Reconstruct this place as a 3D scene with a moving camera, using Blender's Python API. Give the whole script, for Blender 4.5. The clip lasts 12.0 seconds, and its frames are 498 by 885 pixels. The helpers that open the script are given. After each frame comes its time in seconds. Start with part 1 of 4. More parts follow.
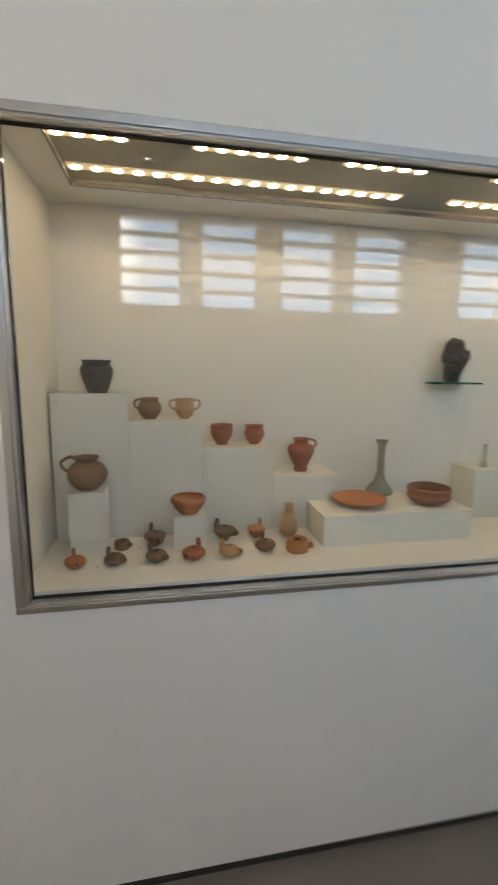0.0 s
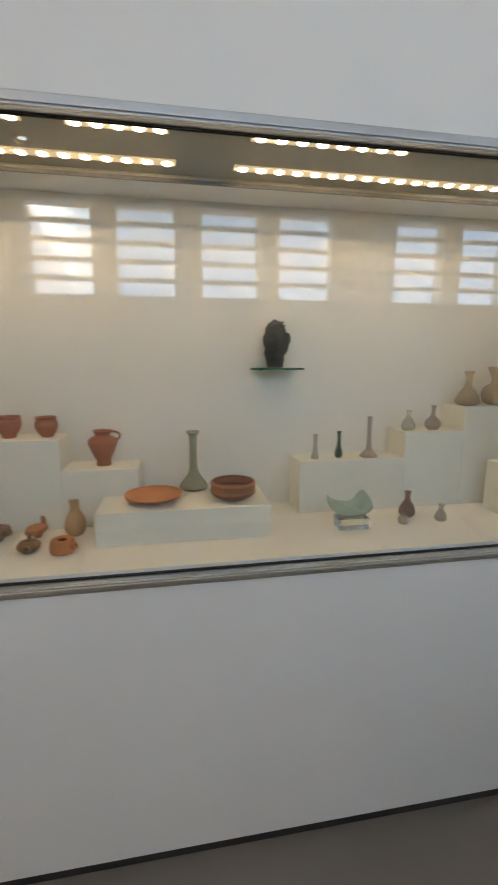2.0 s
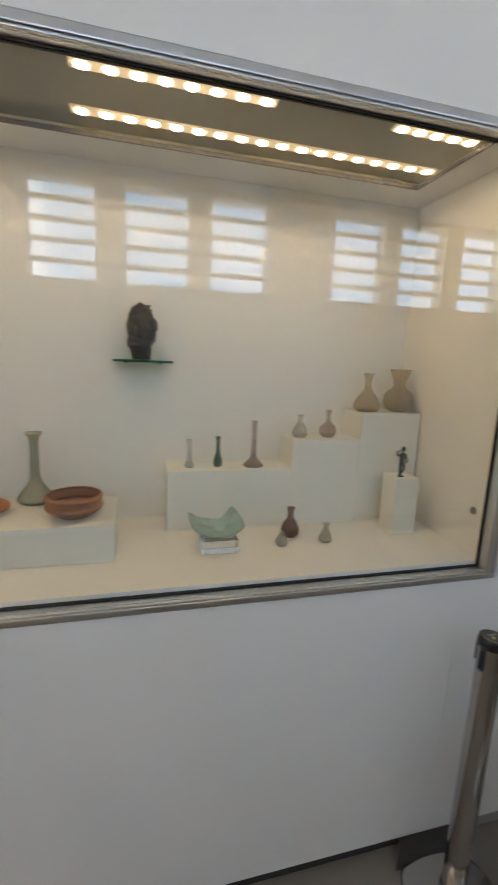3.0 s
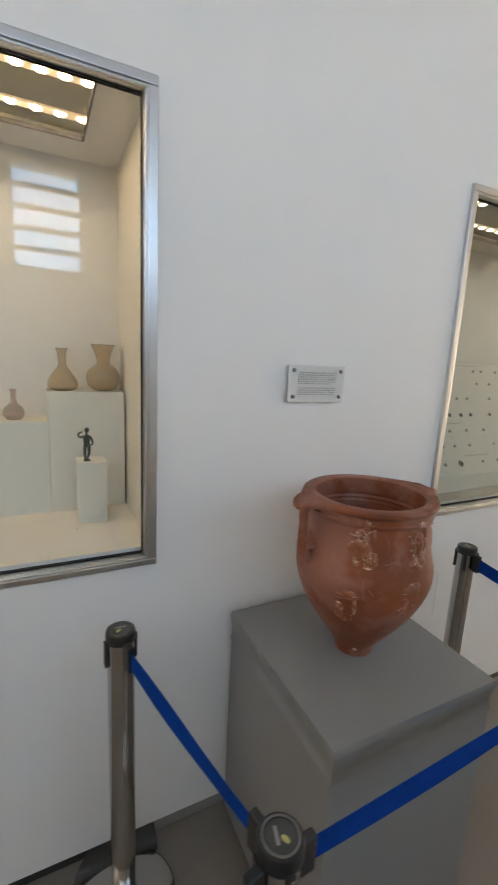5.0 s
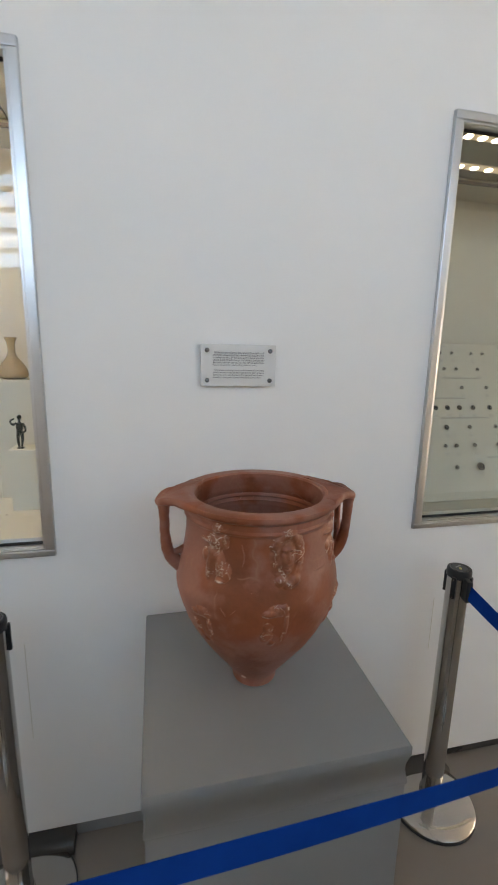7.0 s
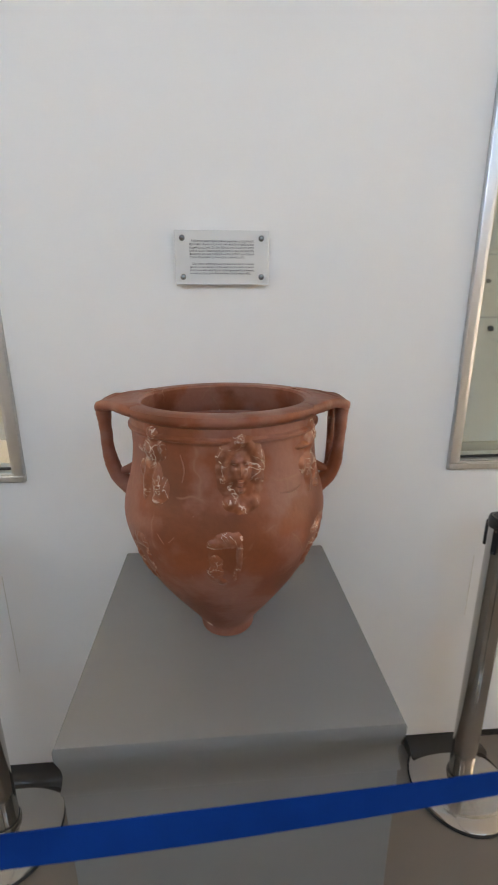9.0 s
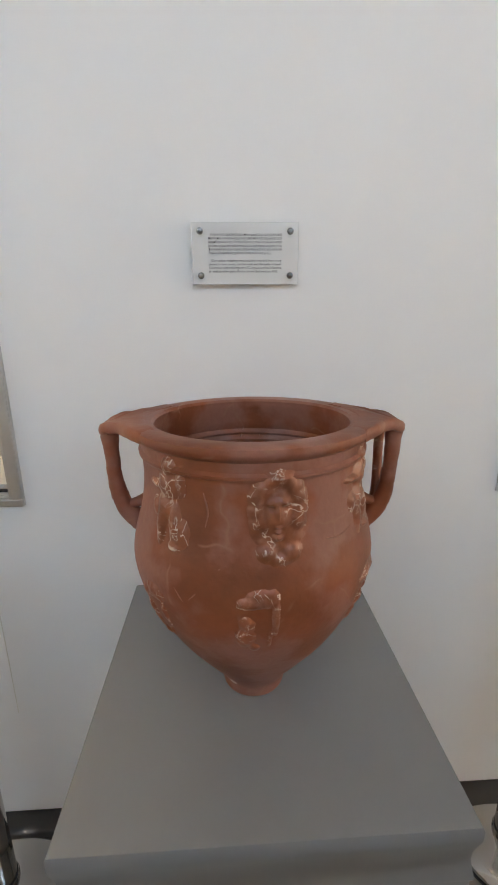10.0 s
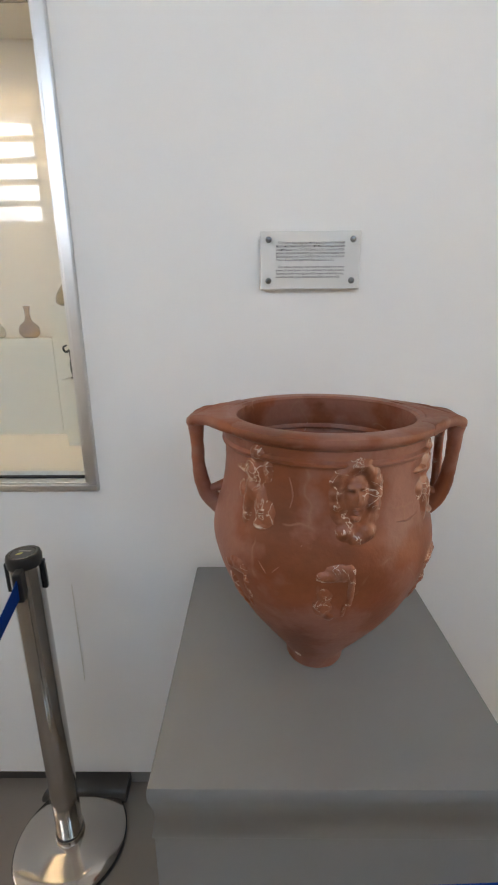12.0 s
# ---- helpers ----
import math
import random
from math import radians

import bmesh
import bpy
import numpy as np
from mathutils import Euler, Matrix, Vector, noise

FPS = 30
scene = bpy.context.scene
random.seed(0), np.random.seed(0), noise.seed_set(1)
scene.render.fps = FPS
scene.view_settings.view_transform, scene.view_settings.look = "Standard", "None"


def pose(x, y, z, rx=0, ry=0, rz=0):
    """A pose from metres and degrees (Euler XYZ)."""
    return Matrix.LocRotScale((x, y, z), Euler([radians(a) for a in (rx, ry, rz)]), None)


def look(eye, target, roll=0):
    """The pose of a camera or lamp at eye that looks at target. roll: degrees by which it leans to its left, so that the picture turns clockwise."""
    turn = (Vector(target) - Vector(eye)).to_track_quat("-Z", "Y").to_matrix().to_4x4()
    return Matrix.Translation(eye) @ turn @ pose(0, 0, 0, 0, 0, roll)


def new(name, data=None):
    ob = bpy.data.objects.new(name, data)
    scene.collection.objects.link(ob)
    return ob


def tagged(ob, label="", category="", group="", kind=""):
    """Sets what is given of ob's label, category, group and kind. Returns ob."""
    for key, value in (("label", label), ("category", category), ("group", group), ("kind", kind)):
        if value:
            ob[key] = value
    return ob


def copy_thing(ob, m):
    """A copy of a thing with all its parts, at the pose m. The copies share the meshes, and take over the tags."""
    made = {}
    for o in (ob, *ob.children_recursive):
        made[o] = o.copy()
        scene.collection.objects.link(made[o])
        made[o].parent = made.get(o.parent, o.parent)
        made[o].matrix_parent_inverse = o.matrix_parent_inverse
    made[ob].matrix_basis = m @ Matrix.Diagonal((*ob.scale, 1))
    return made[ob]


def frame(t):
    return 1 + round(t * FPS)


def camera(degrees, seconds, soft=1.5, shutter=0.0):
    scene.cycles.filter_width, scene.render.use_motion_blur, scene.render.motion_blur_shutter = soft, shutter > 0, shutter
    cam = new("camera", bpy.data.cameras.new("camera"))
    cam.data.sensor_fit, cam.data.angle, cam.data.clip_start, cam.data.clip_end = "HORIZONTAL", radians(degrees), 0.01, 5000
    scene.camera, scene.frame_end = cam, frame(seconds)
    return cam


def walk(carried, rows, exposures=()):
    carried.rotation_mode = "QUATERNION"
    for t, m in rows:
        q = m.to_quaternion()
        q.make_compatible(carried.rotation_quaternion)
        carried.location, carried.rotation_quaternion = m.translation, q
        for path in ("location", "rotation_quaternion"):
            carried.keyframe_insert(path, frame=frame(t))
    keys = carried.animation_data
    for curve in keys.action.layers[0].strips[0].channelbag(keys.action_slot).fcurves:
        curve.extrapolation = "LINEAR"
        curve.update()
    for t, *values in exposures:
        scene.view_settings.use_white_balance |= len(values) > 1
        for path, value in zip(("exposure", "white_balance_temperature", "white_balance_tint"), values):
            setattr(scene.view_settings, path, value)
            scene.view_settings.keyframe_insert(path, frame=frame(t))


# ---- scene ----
cam = camera(60.9, 12.0, soft=1.7, shutter=0.5)
PATH = [
    (0, (-2.372, -1.211, 1.732), (-2.011, 0.73, 1.41), 0.8),
    (0.5, (-2.23, -1.107, 1.737), (-2.195, 0.863, 1.397), 2.5),
    (1, (-2.038, -1.047, 1.737), (-1.935, 0.923, 1.41), 0.4),
    (1.5, (-1.771, -1.143, 1.722), (-1.58, 0.818, 1.377), -0.9),
    (2, (-1.529, -1.232, 1.714), (-1.193, 0.707, 1.357), 0.0),
    (2.5, (-1.318, -1.144, 1.705), (-0.922, 0.781, 1.331), 1.9),
    (3, (-1.116, -1.053, 1.711), (-0.618, 0.848, 1.341), 2.4),
    (3.5, (-0.871, -1.126, 1.694), (-0.208, 0.721, 1.306), 2.5),
    (3.7, (-0.755, -1.172, 1.693), (-0.041, 0.656, 1.308), 2.9),
    (5.3, (-0.19, -1.235, 1.681), (0.688, 0.518, 1.289), 2.7),
    (5.5, (-0.114, -1.264, 1.66), (0.669, 0.539, 1.289), 1.7),
    (6, (0.048, -1.359, 1.652), (0.583, 0.533, 1.287), 1.9),
    (6.5, (0.2, -1.38, 1.624), (0.651, 0.53, 1.237), 1.2),
    (7, (0.305, -1.262, 1.64), (0.732, 0.65, 1.239), 1.2),
    (7.2, (0.357, -1.248, 1.638), (0.713, 0.662, 1.164), 0.5),
    (8.8, (0.532, -1.143, 1.47), (0.709, 0.772, 0.922), 1.0),
    (9, (0.528, -1.119, 1.464), (0.671, 0.799, 0.915), -0.2),
    (9.5, (0.51, -1.039, 1.462), (0.623, 0.886, 0.932), -0.6),
    (10, (0.499, -0.981, 1.468), (0.603, 0.943, 0.931), -0.5),
    (10.5, (0.481, -0.963, 1.47), (0.588, 0.958, 0.923), -0.6),
    (11, (0.467, -0.962, 1.469), (0.573, 0.956, 0.913), -0.7),
    (11.5, (0.44, -0.992, 1.467), (0.483, 0.927, 0.906), -0.9),
    (12, (0.417, -1.05, 1.478), (0.397, 0.873, 0.932), -0.4),
]
walk(cam, [(t, look(eye, target, roll)) for t, eye, target, roll in PATH], [(0, 4.7, 7350, 12), (3.5, 4.78, 7450, 14), (5.5, 5.0, 7500, 14), (7, 5.08, 7500, 14), (9, 5.26, 7750, 16), (12, 5.26, 7750, 16)])


# ---- world, sun, exposure ----
world = bpy.data.worlds.new("sky")
scene.world = world
world.use_nodes = True
wnt = world.node_tree
sky = wnt.nodes.new("ShaderNodeTexSky")
sky.sky_type = "NISHITA"
sky.sun_disc = False
sky.dust_density, sky.ozone_density, sky.altitude = 0.0, 6.0, 1500
sky.sun_elevation, sky.sun_rotation = radians(50), radians(20)
deep = wnt.nodes.new("ShaderNodeMixRGB")
deep.blend_type = "MULTIPLY"
deep.inputs[0].default_value = 1.0
deep.inputs[2].default_value = (0.62, 0.89, 1.11, 1)
wnt.links.new(sky.outputs[0], deep.inputs[1])
wnt.links.new(deep.outputs[0], wnt.nodes["Background"].inputs[0])
wnt.nodes["Background"].inputs[1].default_value = 0.007
sun = new("sun", bpy.data.lights.new("sun", "SUN"))
sun.data.energy, sun.data.angle, sun.data.color = 3.0, radians(0.5), (1.0, 0.95, 0.88)
sun.matrix_world = look((4, 12, 16), (0, 0, 0))
# warm fill lamps in unseen openings added at both ends of the gallery
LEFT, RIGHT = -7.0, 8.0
for name, x, turn, power in (("fill_west", LEFT - 0.06, -90, 0.9), ("fill_east", RIGHT + 0.06, 90, 1.7)):
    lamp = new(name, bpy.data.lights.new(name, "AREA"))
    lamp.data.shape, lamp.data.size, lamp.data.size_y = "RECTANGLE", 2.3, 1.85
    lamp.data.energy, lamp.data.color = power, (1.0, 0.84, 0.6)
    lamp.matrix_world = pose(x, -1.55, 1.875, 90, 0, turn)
# skylight in the high windows of the south wall
WINDOWS = [(-2.83, -2.26), (-2.05, -1.48), (-1.235, -0.66), (-0.452, 0.105), (0.80, 1.365), (1.57, 2.105), (2.33, 2.86)]
for a, b in WINDOWS:
    lamp = new("skylight", bpy.data.lights.new("skylight", "AREA"))
    lamp.data.shape, lamp.data.size, lamp.data.size_y = "RECTANGLE", b - a - 0.03, 0.79
    lamp.data.energy, lamp.data.color = 0.29, (0.4, 0.665, 1.0)
    lamp.matrix_world = pose((a + b) / 2, -3.255, 2.79, 90, 0, 0)


# ---- materials ----
def material(name, color, rough=0.5, metal=0.0, vary=0.08, scale=6.0, fine=90.0, bump=0.15, depth=0.002, trans=0.0, ior=1.5, spec=0.5, stretch=(1, 1, 1), second=None, second_scale=3.0, second_at=(0.45, 0.65), coat=0.0, rough_vary=0.08):
    """Surface with broad and fine variation, fine relief and an optional second colour in patches."""
    m = bpy.data.materials.new(name)
    m.use_nodes = True
    nt = m.node_tree
    b = nt.nodes["Principled BSDF"]
    def node(kind):
        return nt.nodes.new("ShaderNode" + kind)
    tc = node("TexCoord")
    mp = node("Mapping")
    mp.inputs["Scale"].default_value = stretch
    nt.links.new(tc.outputs["Object"], mp.inputs[0])
    def noise_tex(sc, detail=4.0):
        n = node("TexNoise")
        n.inputs["Scale"].default_value = sc
        n.inputs["Detail"].default_value = detail
        nt.links.new(mp.outputs[0], n.inputs["Vector"])
        return n
    broad, grain = noise_tex(scale), noise_tex(fine, 3.0)
    ramp = node("ValToRGB")
    lo = [max(0.0, c * (1 - vary)) for c in color]
    hi = [min(1.0, c * (1 + vary)) for c in color]
    ramp.color_ramp.elements[0].color, ramp.color_ramp.elements[1].color = (*lo, 1), (*hi, 1)
    ramp.color_ramp.elements[0].position, ramp.color_ramp.elements[1].position = 0.3, 0.7
    nt.links.new(broad.outputs["Fac"], ramp.inputs[0])
    col = ramp.outputs[0]
    if second:
        patch = noise_tex(second_scale, 5.0)
        pr = node("ValToRGB")
        pr.color_ramp.elements[0].position, pr.color_ramp.elements[1].position = second_at
        nt.links.new(patch.outputs["Fac"], pr.inputs[0])
        mx = node("MixRGB")
        nt.links.new(pr.outputs[0], mx.inputs[0])
        nt.links.new(col, mx.inputs[1])
        mx.inputs[2].default_value = (*second, 1)
        col = mx.outputs[0]
    gm = node("MixRGB")
    gm.blend_type = "MULTIPLY"
    gm.inputs[0].default_value = min(1.0, vary * 2)
    gr = node("ValToRGB")
    gr.color_ramp.elements[0].color, gr.color_ramp.elements[1].color = (0.7, 0.7, 0.7, 1), (1, 1, 1, 1)
    nt.links.new(grain.outputs["Fac"], gr.inputs[0])
    nt.links.new(col, gm.inputs[1])
    nt.links.new(gr.outputs[0], gm.inputs[2])
    nt.links.new(gm.outputs[0], b.inputs["Base Color"])
    mr = node("MapRange")
    mr.inputs["To Min"].default_value, mr.inputs["To Max"].default_value = max(0.02, rough - rough_vary), min(1.0, rough + rough_vary)
    nt.links.new(broad.outputs["Fac"], mr.inputs["Value"])
    nt.links.new(mr.outputs[0], b.inputs["Roughness"])
    b.inputs["Metallic"].default_value = metal
    b.inputs["Specular IOR Level"].default_value = spec
    b.inputs["Coat Weight"].default_value = coat
    b.inputs["Coat Roughness"].default_value = 0.25
    if trans:
        b.inputs["Transmission Weight"].default_value = trans
        b.inputs["IOR"].default_value = ior
    if bump:
        bp = node("Bump")
        bp.inputs["Strength"].default_value, bp.inputs["Distance"].default_value = bump, depth
        nt.links.new(grain.outputs["Fac"], bp.inputs["Height"])
        nt.links.new(bp.outputs[0], b.inputs["Normal"])
    return m


def emitter(name, color, strength):
    m = bpy.data.materials.new(name)
    m.use_nodes = True
    b = m.node_tree.nodes["Principled BSDF"]
    b.inputs["Base Color"].default_value = (0.8, 0.78, 0.7, 1)
    b.inputs["Emission Color"].default_value = (*color, 1)
    b.inputs["Emission Strength"].default_value = strength
    return m


def clear_glass(name, color=(1, 1, 1), rough=0.0, ior=1.5):
    m = bpy.data.materials.new(name)
    m.use_nodes = True
    nt = m.node_tree
    nt.nodes.remove(nt.nodes["Principled BSDF"])
    g = nt.nodes.new("ShaderNodeBsdfGlass")
    g.inputs["Color"].default_value, g.inputs["Roughness"].default_value, g.inputs["IOR"].default_value = (*color, 1), rough, ior
    nt.links.new(g.outputs[0], nt.nodes["Material Output"].inputs[0])
    return m


PAINT = material("white_wall_paint", (0.84, 0.835, 0.82), 0.55, vary=0.02, scale=1.3, fine=160, bump=0.12, depth=0.001, rough_vary=0.05)
CEILING_PAINT = material("ceiling_paint", (0.86, 0.855, 0.84), 0.8, vary=0.02, scale=1.0, fine=120, bump=0.1, depth=0.001)
STONE = material("polished_grey_stone", (0.205, 0.175, 0.15), 0.36, rough_vary=0.02, vary=0.04, scale=2.2, fine=60, bump=0.04, depth=0.001, second=(0.24, 0.208, 0.18), second_scale=1.8, second_at=(0.3, 0.8))
CREAM = material("cream_case_lining", (0.72, 0.69, 0.62), 0.6, vary=0.03, scale=2.0, fine=220, bump=0.08, depth=0.0006)
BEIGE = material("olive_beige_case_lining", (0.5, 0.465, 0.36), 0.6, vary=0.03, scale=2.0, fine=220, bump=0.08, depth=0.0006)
RISER = material("pale_riser_board", (0.69, 0.67, 0.59), 0.65, vary=0.03, scale=5.0, fine=220, bump=0.08, depth=0.0006)
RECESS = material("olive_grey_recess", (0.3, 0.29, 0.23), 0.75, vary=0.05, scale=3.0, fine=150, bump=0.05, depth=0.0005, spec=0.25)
STEEL = material("brushed_steel", (0.62, 0.62, 0.62), 0.3, metal=1.0, vary=0.03, scale=4.0, fine=260, bump=0.05, depth=0.0004, stretch=(0.15, 1, 0.15), rough_vary=0.02)
CHROME = material("polished_steel", (0.5, 0.48, 0.455), 0.11, metal=1.0, vary=0.03, scale=6, fine=300, bump=0.02, depth=0.0003, rough_vary=0.04)
STUD = material("dark_steel_stud", (0.22, 0.21, 0.2), 0.2, metal=1.0, vary=0.05)
GASKET = material("black_rubber_gasket", (0.015, 0.014, 0.013), 0.6, vary=0.1, fine=200)
BLACK = material("black_plastic", (0.016, 0.016, 0.017), 0.38, vary=0.1, scale=20, fine=300, bump=0.1, depth=0.0005)
CAP = material("dark_grey_plastic", (0.05, 0.05, 0.05), 0.35, vary=0.1, scale=20)
BADGE = material("pale_yellow_badge", (0.5, 0.46, 0.16), 0.4, vary=0.15, scale=60)
BELT = material("blue_woven_belt", (0.0004, 0.043, 0.27), 0.85, vary=0.1, scale=12, fine=500, bump=0.3, depth=0.0006, spec=0.05)
PLINTH = material("grey_plinth_paint", (0.235, 0.235, 0.233), 0.5, vary=0.04, scale=3, fine=140, bump=0.12, depth=0.0008)
DARK = material("dark_brown_skirting", (0.035, 0.03, 0.027), 0.3, vary=0.12, scale=7, fine=100)
GREY_SKIRT = material("grey_skirting", (0.3, 0.29, 0.28), 0.5, vary=0.06, scale=5)
TERRACOTTA = material("terracotta_restored", (0.27, 0.074, 0.028), 0.46, vary=0.3, scale=8, fine=110, bump=0.25, depth=0.002, second=(0.34, 0.135, 0.09), second_scale=9.0, second_at=(0.46, 0.56), spec=0.45)
nt = TERRACOTTA.node_tree
shader = nt.nodes["Principled BSDF"]
body_color = shader.inputs["Base Color"].links[0].from_socket
coord = nt.nodes.new("ShaderNodeTexCoord")
warp = nt.nodes.new("ShaderNodeTexNoise")
warp.inputs["Scale"].default_value = 14.0
shifted = nt.nodes.new("ShaderNodeMixRGB")
shifted.inputs[0].default_value = 0.06
nt.links.new(coord.outputs["Object"], warp.inputs["Vector"])
nt.links.new(coord.outputs["Object"], shifted.inputs[1])
nt.links.new(warp.outputs["Color"], shifted.inputs[2])
cells = nt.nodes.new("ShaderNodeTexVoronoi")
cells.feature = "DISTANCE_TO_EDGE"
cells.inputs["Scale"].default_value = 9.0
nt.links.new(shifted.outputs[0], cells.inputs["Vector"])
seam = nt.nodes.new("ShaderNodeValToRGB")
seam.color_ramp.elements[0].color, seam.color_ramp.elements[1].color = (1, 1, 1, 1), (0, 0, 0, 1)
seam.color_ramp.elements[0].position, seam.color_ramp.elements[1].position = 0.0, 0.022
nt.links.new(cells.outputs["Distance"], seam.inputs[0])
break_up = nt.nodes.new("ShaderNodeTexNoise")
break_up.inputs["Scale"].default_value = 18.0
nt.links.new(coord.outputs["Object"], break_up.inputs["Vector"])
gate = nt.nodes.new("ShaderNodeValToRGB")
gate.color_ramp.elements[0].position, gate.color_ramp.elements[1].position = 0.5, 0.6
nt.links.new(break_up.outputs["Fac"], gate.inputs[0])
amount = nt.nodes.new("ShaderNodeMath")
amount.operation = "MULTIPLY"
nt.links.new(seam.outputs[0], amount.inputs[0])
nt.links.new(gate.outputs[0], amount.inputs[1])
joined = nt.nodes.new("ShaderNodeMixRGB")
joined.inputs[2].default_value = (0.33, 0.145, 0.092, 1)
nt.links.new(amount.outputs[0], joined.inputs[0])
nt.links.new(body_color, joined.inputs[1])
nt.links.new(joined.outputs[0], shader.inputs["Base Color"])
RELIEF = material("terracotta_relief_with_pale_glints_and_wear", (0.29, 0.085, 0.035), 0.36, vary=0.22, scale=30, fine=160, bump=0.35, depth=0.0015, second=(0.33, 0.13, 0.08), second_scale=40, second_at=(0.55, 0.68), coat=0.08)
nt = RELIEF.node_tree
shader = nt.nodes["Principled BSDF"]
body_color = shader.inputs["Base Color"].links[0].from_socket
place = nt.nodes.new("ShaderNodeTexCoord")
# Pale veins paint specular glints into the colour, along with some wear.
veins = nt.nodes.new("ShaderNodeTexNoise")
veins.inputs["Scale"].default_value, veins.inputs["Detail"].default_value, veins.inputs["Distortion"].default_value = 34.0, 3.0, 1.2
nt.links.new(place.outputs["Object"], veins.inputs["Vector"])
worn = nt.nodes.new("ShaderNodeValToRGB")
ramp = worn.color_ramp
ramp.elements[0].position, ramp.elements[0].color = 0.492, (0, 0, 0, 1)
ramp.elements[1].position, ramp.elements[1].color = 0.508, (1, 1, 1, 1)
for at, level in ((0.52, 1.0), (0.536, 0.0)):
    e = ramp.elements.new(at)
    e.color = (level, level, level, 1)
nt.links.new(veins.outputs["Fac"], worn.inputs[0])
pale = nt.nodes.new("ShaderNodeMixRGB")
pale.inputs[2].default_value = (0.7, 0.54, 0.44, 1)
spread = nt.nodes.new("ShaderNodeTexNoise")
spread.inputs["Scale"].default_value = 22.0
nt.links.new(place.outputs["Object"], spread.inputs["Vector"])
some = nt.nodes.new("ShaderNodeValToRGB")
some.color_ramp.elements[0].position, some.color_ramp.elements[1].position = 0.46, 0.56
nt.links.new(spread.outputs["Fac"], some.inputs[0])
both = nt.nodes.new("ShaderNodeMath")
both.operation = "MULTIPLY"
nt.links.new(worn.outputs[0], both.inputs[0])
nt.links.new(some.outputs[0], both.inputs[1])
# Pale crests paint glints along the ridges, mixed with edge wear.
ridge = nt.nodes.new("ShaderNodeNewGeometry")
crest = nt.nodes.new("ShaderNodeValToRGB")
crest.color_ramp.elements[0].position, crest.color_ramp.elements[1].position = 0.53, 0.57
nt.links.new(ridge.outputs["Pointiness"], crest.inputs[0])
ridge_glints = nt.nodes.new("ShaderNodeMath")
ridge_glints.operation = "MULTIPLY"
nt.links.new(crest.outputs[0], ridge_glints.inputs[0])
nt.links.new(some.outputs[0], ridge_glints.inputs[1])
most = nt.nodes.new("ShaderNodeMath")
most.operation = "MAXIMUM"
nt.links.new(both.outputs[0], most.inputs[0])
nt.links.new(ridge_glints.outputs[0], most.inputs[1])
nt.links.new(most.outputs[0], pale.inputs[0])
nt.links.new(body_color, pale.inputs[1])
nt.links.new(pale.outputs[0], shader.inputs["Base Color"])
FILLER = material("pale_pink_filler", (0.33, 0.135, 0.09), 0.6, vary=0.2, scale=40, fine=200, bump=0.2, depth=0.001)
CLAY_RED = material("red_clay", (0.32, 0.095, 0.042), 0.55, vary=0.16, scale=25, fine=260, bump=0.25, depth=0.0008)
CLAY_ORANGE = material("orange_clay", (0.42, 0.16, 0.055), 0.55, vary=0.16, scale=25, fine=260, bump=0.25, depth=0.0008)
CLAY_RUST = material("rust_brown_clay", (0.27, 0.105, 0.045), 0.55, vary=0.3, scale=25, fine=260, bump=0.25, depth=0.0008)
CLAY_BROWN = material("brown_clay", (0.19, 0.1, 0.05), 0.6, vary=0.25, scale=22, fine=240, bump=0.25, depth=0.0008)
CLAY_TAN = material("tan_clay", (0.42, 0.25, 0.12), 0.6, vary=0.14, scale=25, fine=260, bump=0.25, depth=0.0008)
CLAY_DARK = material("blackened_clay", (0.055, 0.05, 0.045), 0.6, vary=0.2, scale=25, fine=260, bump=0.25, depth=0.0008)
CLAY_GREY = material("grey_brown_clay", (0.185, 0.105, 0.07), 0.6, vary=0.25, scale=30, fine=260, bump=0.3, depth=0.0008)
BRONZE = material("dark_bronze", (0.02, 0.03, 0.026), 0.5, metal=0.4, vary=0.3, scale=40, fine=250, bump=0.3, depth=0.001)
BASALT = material("dark_stone", (0.016, 0.0135, 0.012), 0.5, vary=0.25, scale=30, fine=180, bump=0.35, depth=0.0015)
COIN = material("worn_coin_metal", (0.16, 0.14, 0.11), 0.5, metal=0.5, vary=0.3, scale=60, fine=400, bump=0.3, depth=0.0005)
COIN_DARK = material("dark_coin_metal", (0.03, 0.027, 0.022), 0.5, metal=0.4, vary=0.3, scale=60, fine=400, bump=0.3, depth=0.0005)
LABEL_INK = material("grey_label_ink", (0.36, 0.34, 0.28), 0.7, vary=0.05)
LABEL_PALE = material("pale_label_card", (0.42, 0.39, 0.31), 0.7, vary=0.05)
INK = material("black_ink", (0.02, 0.02, 0.02), 0.6, vary=0.05)
ACRYLIC = material("frosted_acrylic", (0.9, 0.9, 0.88), 0.15, vary=0.01, trans=0.2, ior=1.49, bump=0)
CLEAR_ACRYLIC = clear_glass("clear_acrylic", (0.97, 0.98, 0.98), 0.03, 1.45)
PANE = clear_glass("window_glass", (0.98, 0.99, 0.985))
CASE_GLASS = clear_glass("coated_case_glass", (0.985, 0.99, 0.985), 0.0, 1.45)
SHELF_GLASS = clear_glass("green_edge_glass", (0.12, 0.62, 0.52), 0.02)
G_GREEN = material("pale_green_ancient_glass", (0.68, 0.83, 0.74), 0.2, vary=0.12, scale=30, trans=0.75, bump=0.1, depth=0.0005)
G_OLIVE = material("olive_ancient_glass", (0.5, 0.51, 0.37), 0.2, vary=0.15, scale=30, trans=0.6, bump=0.1, depth=0.0005)
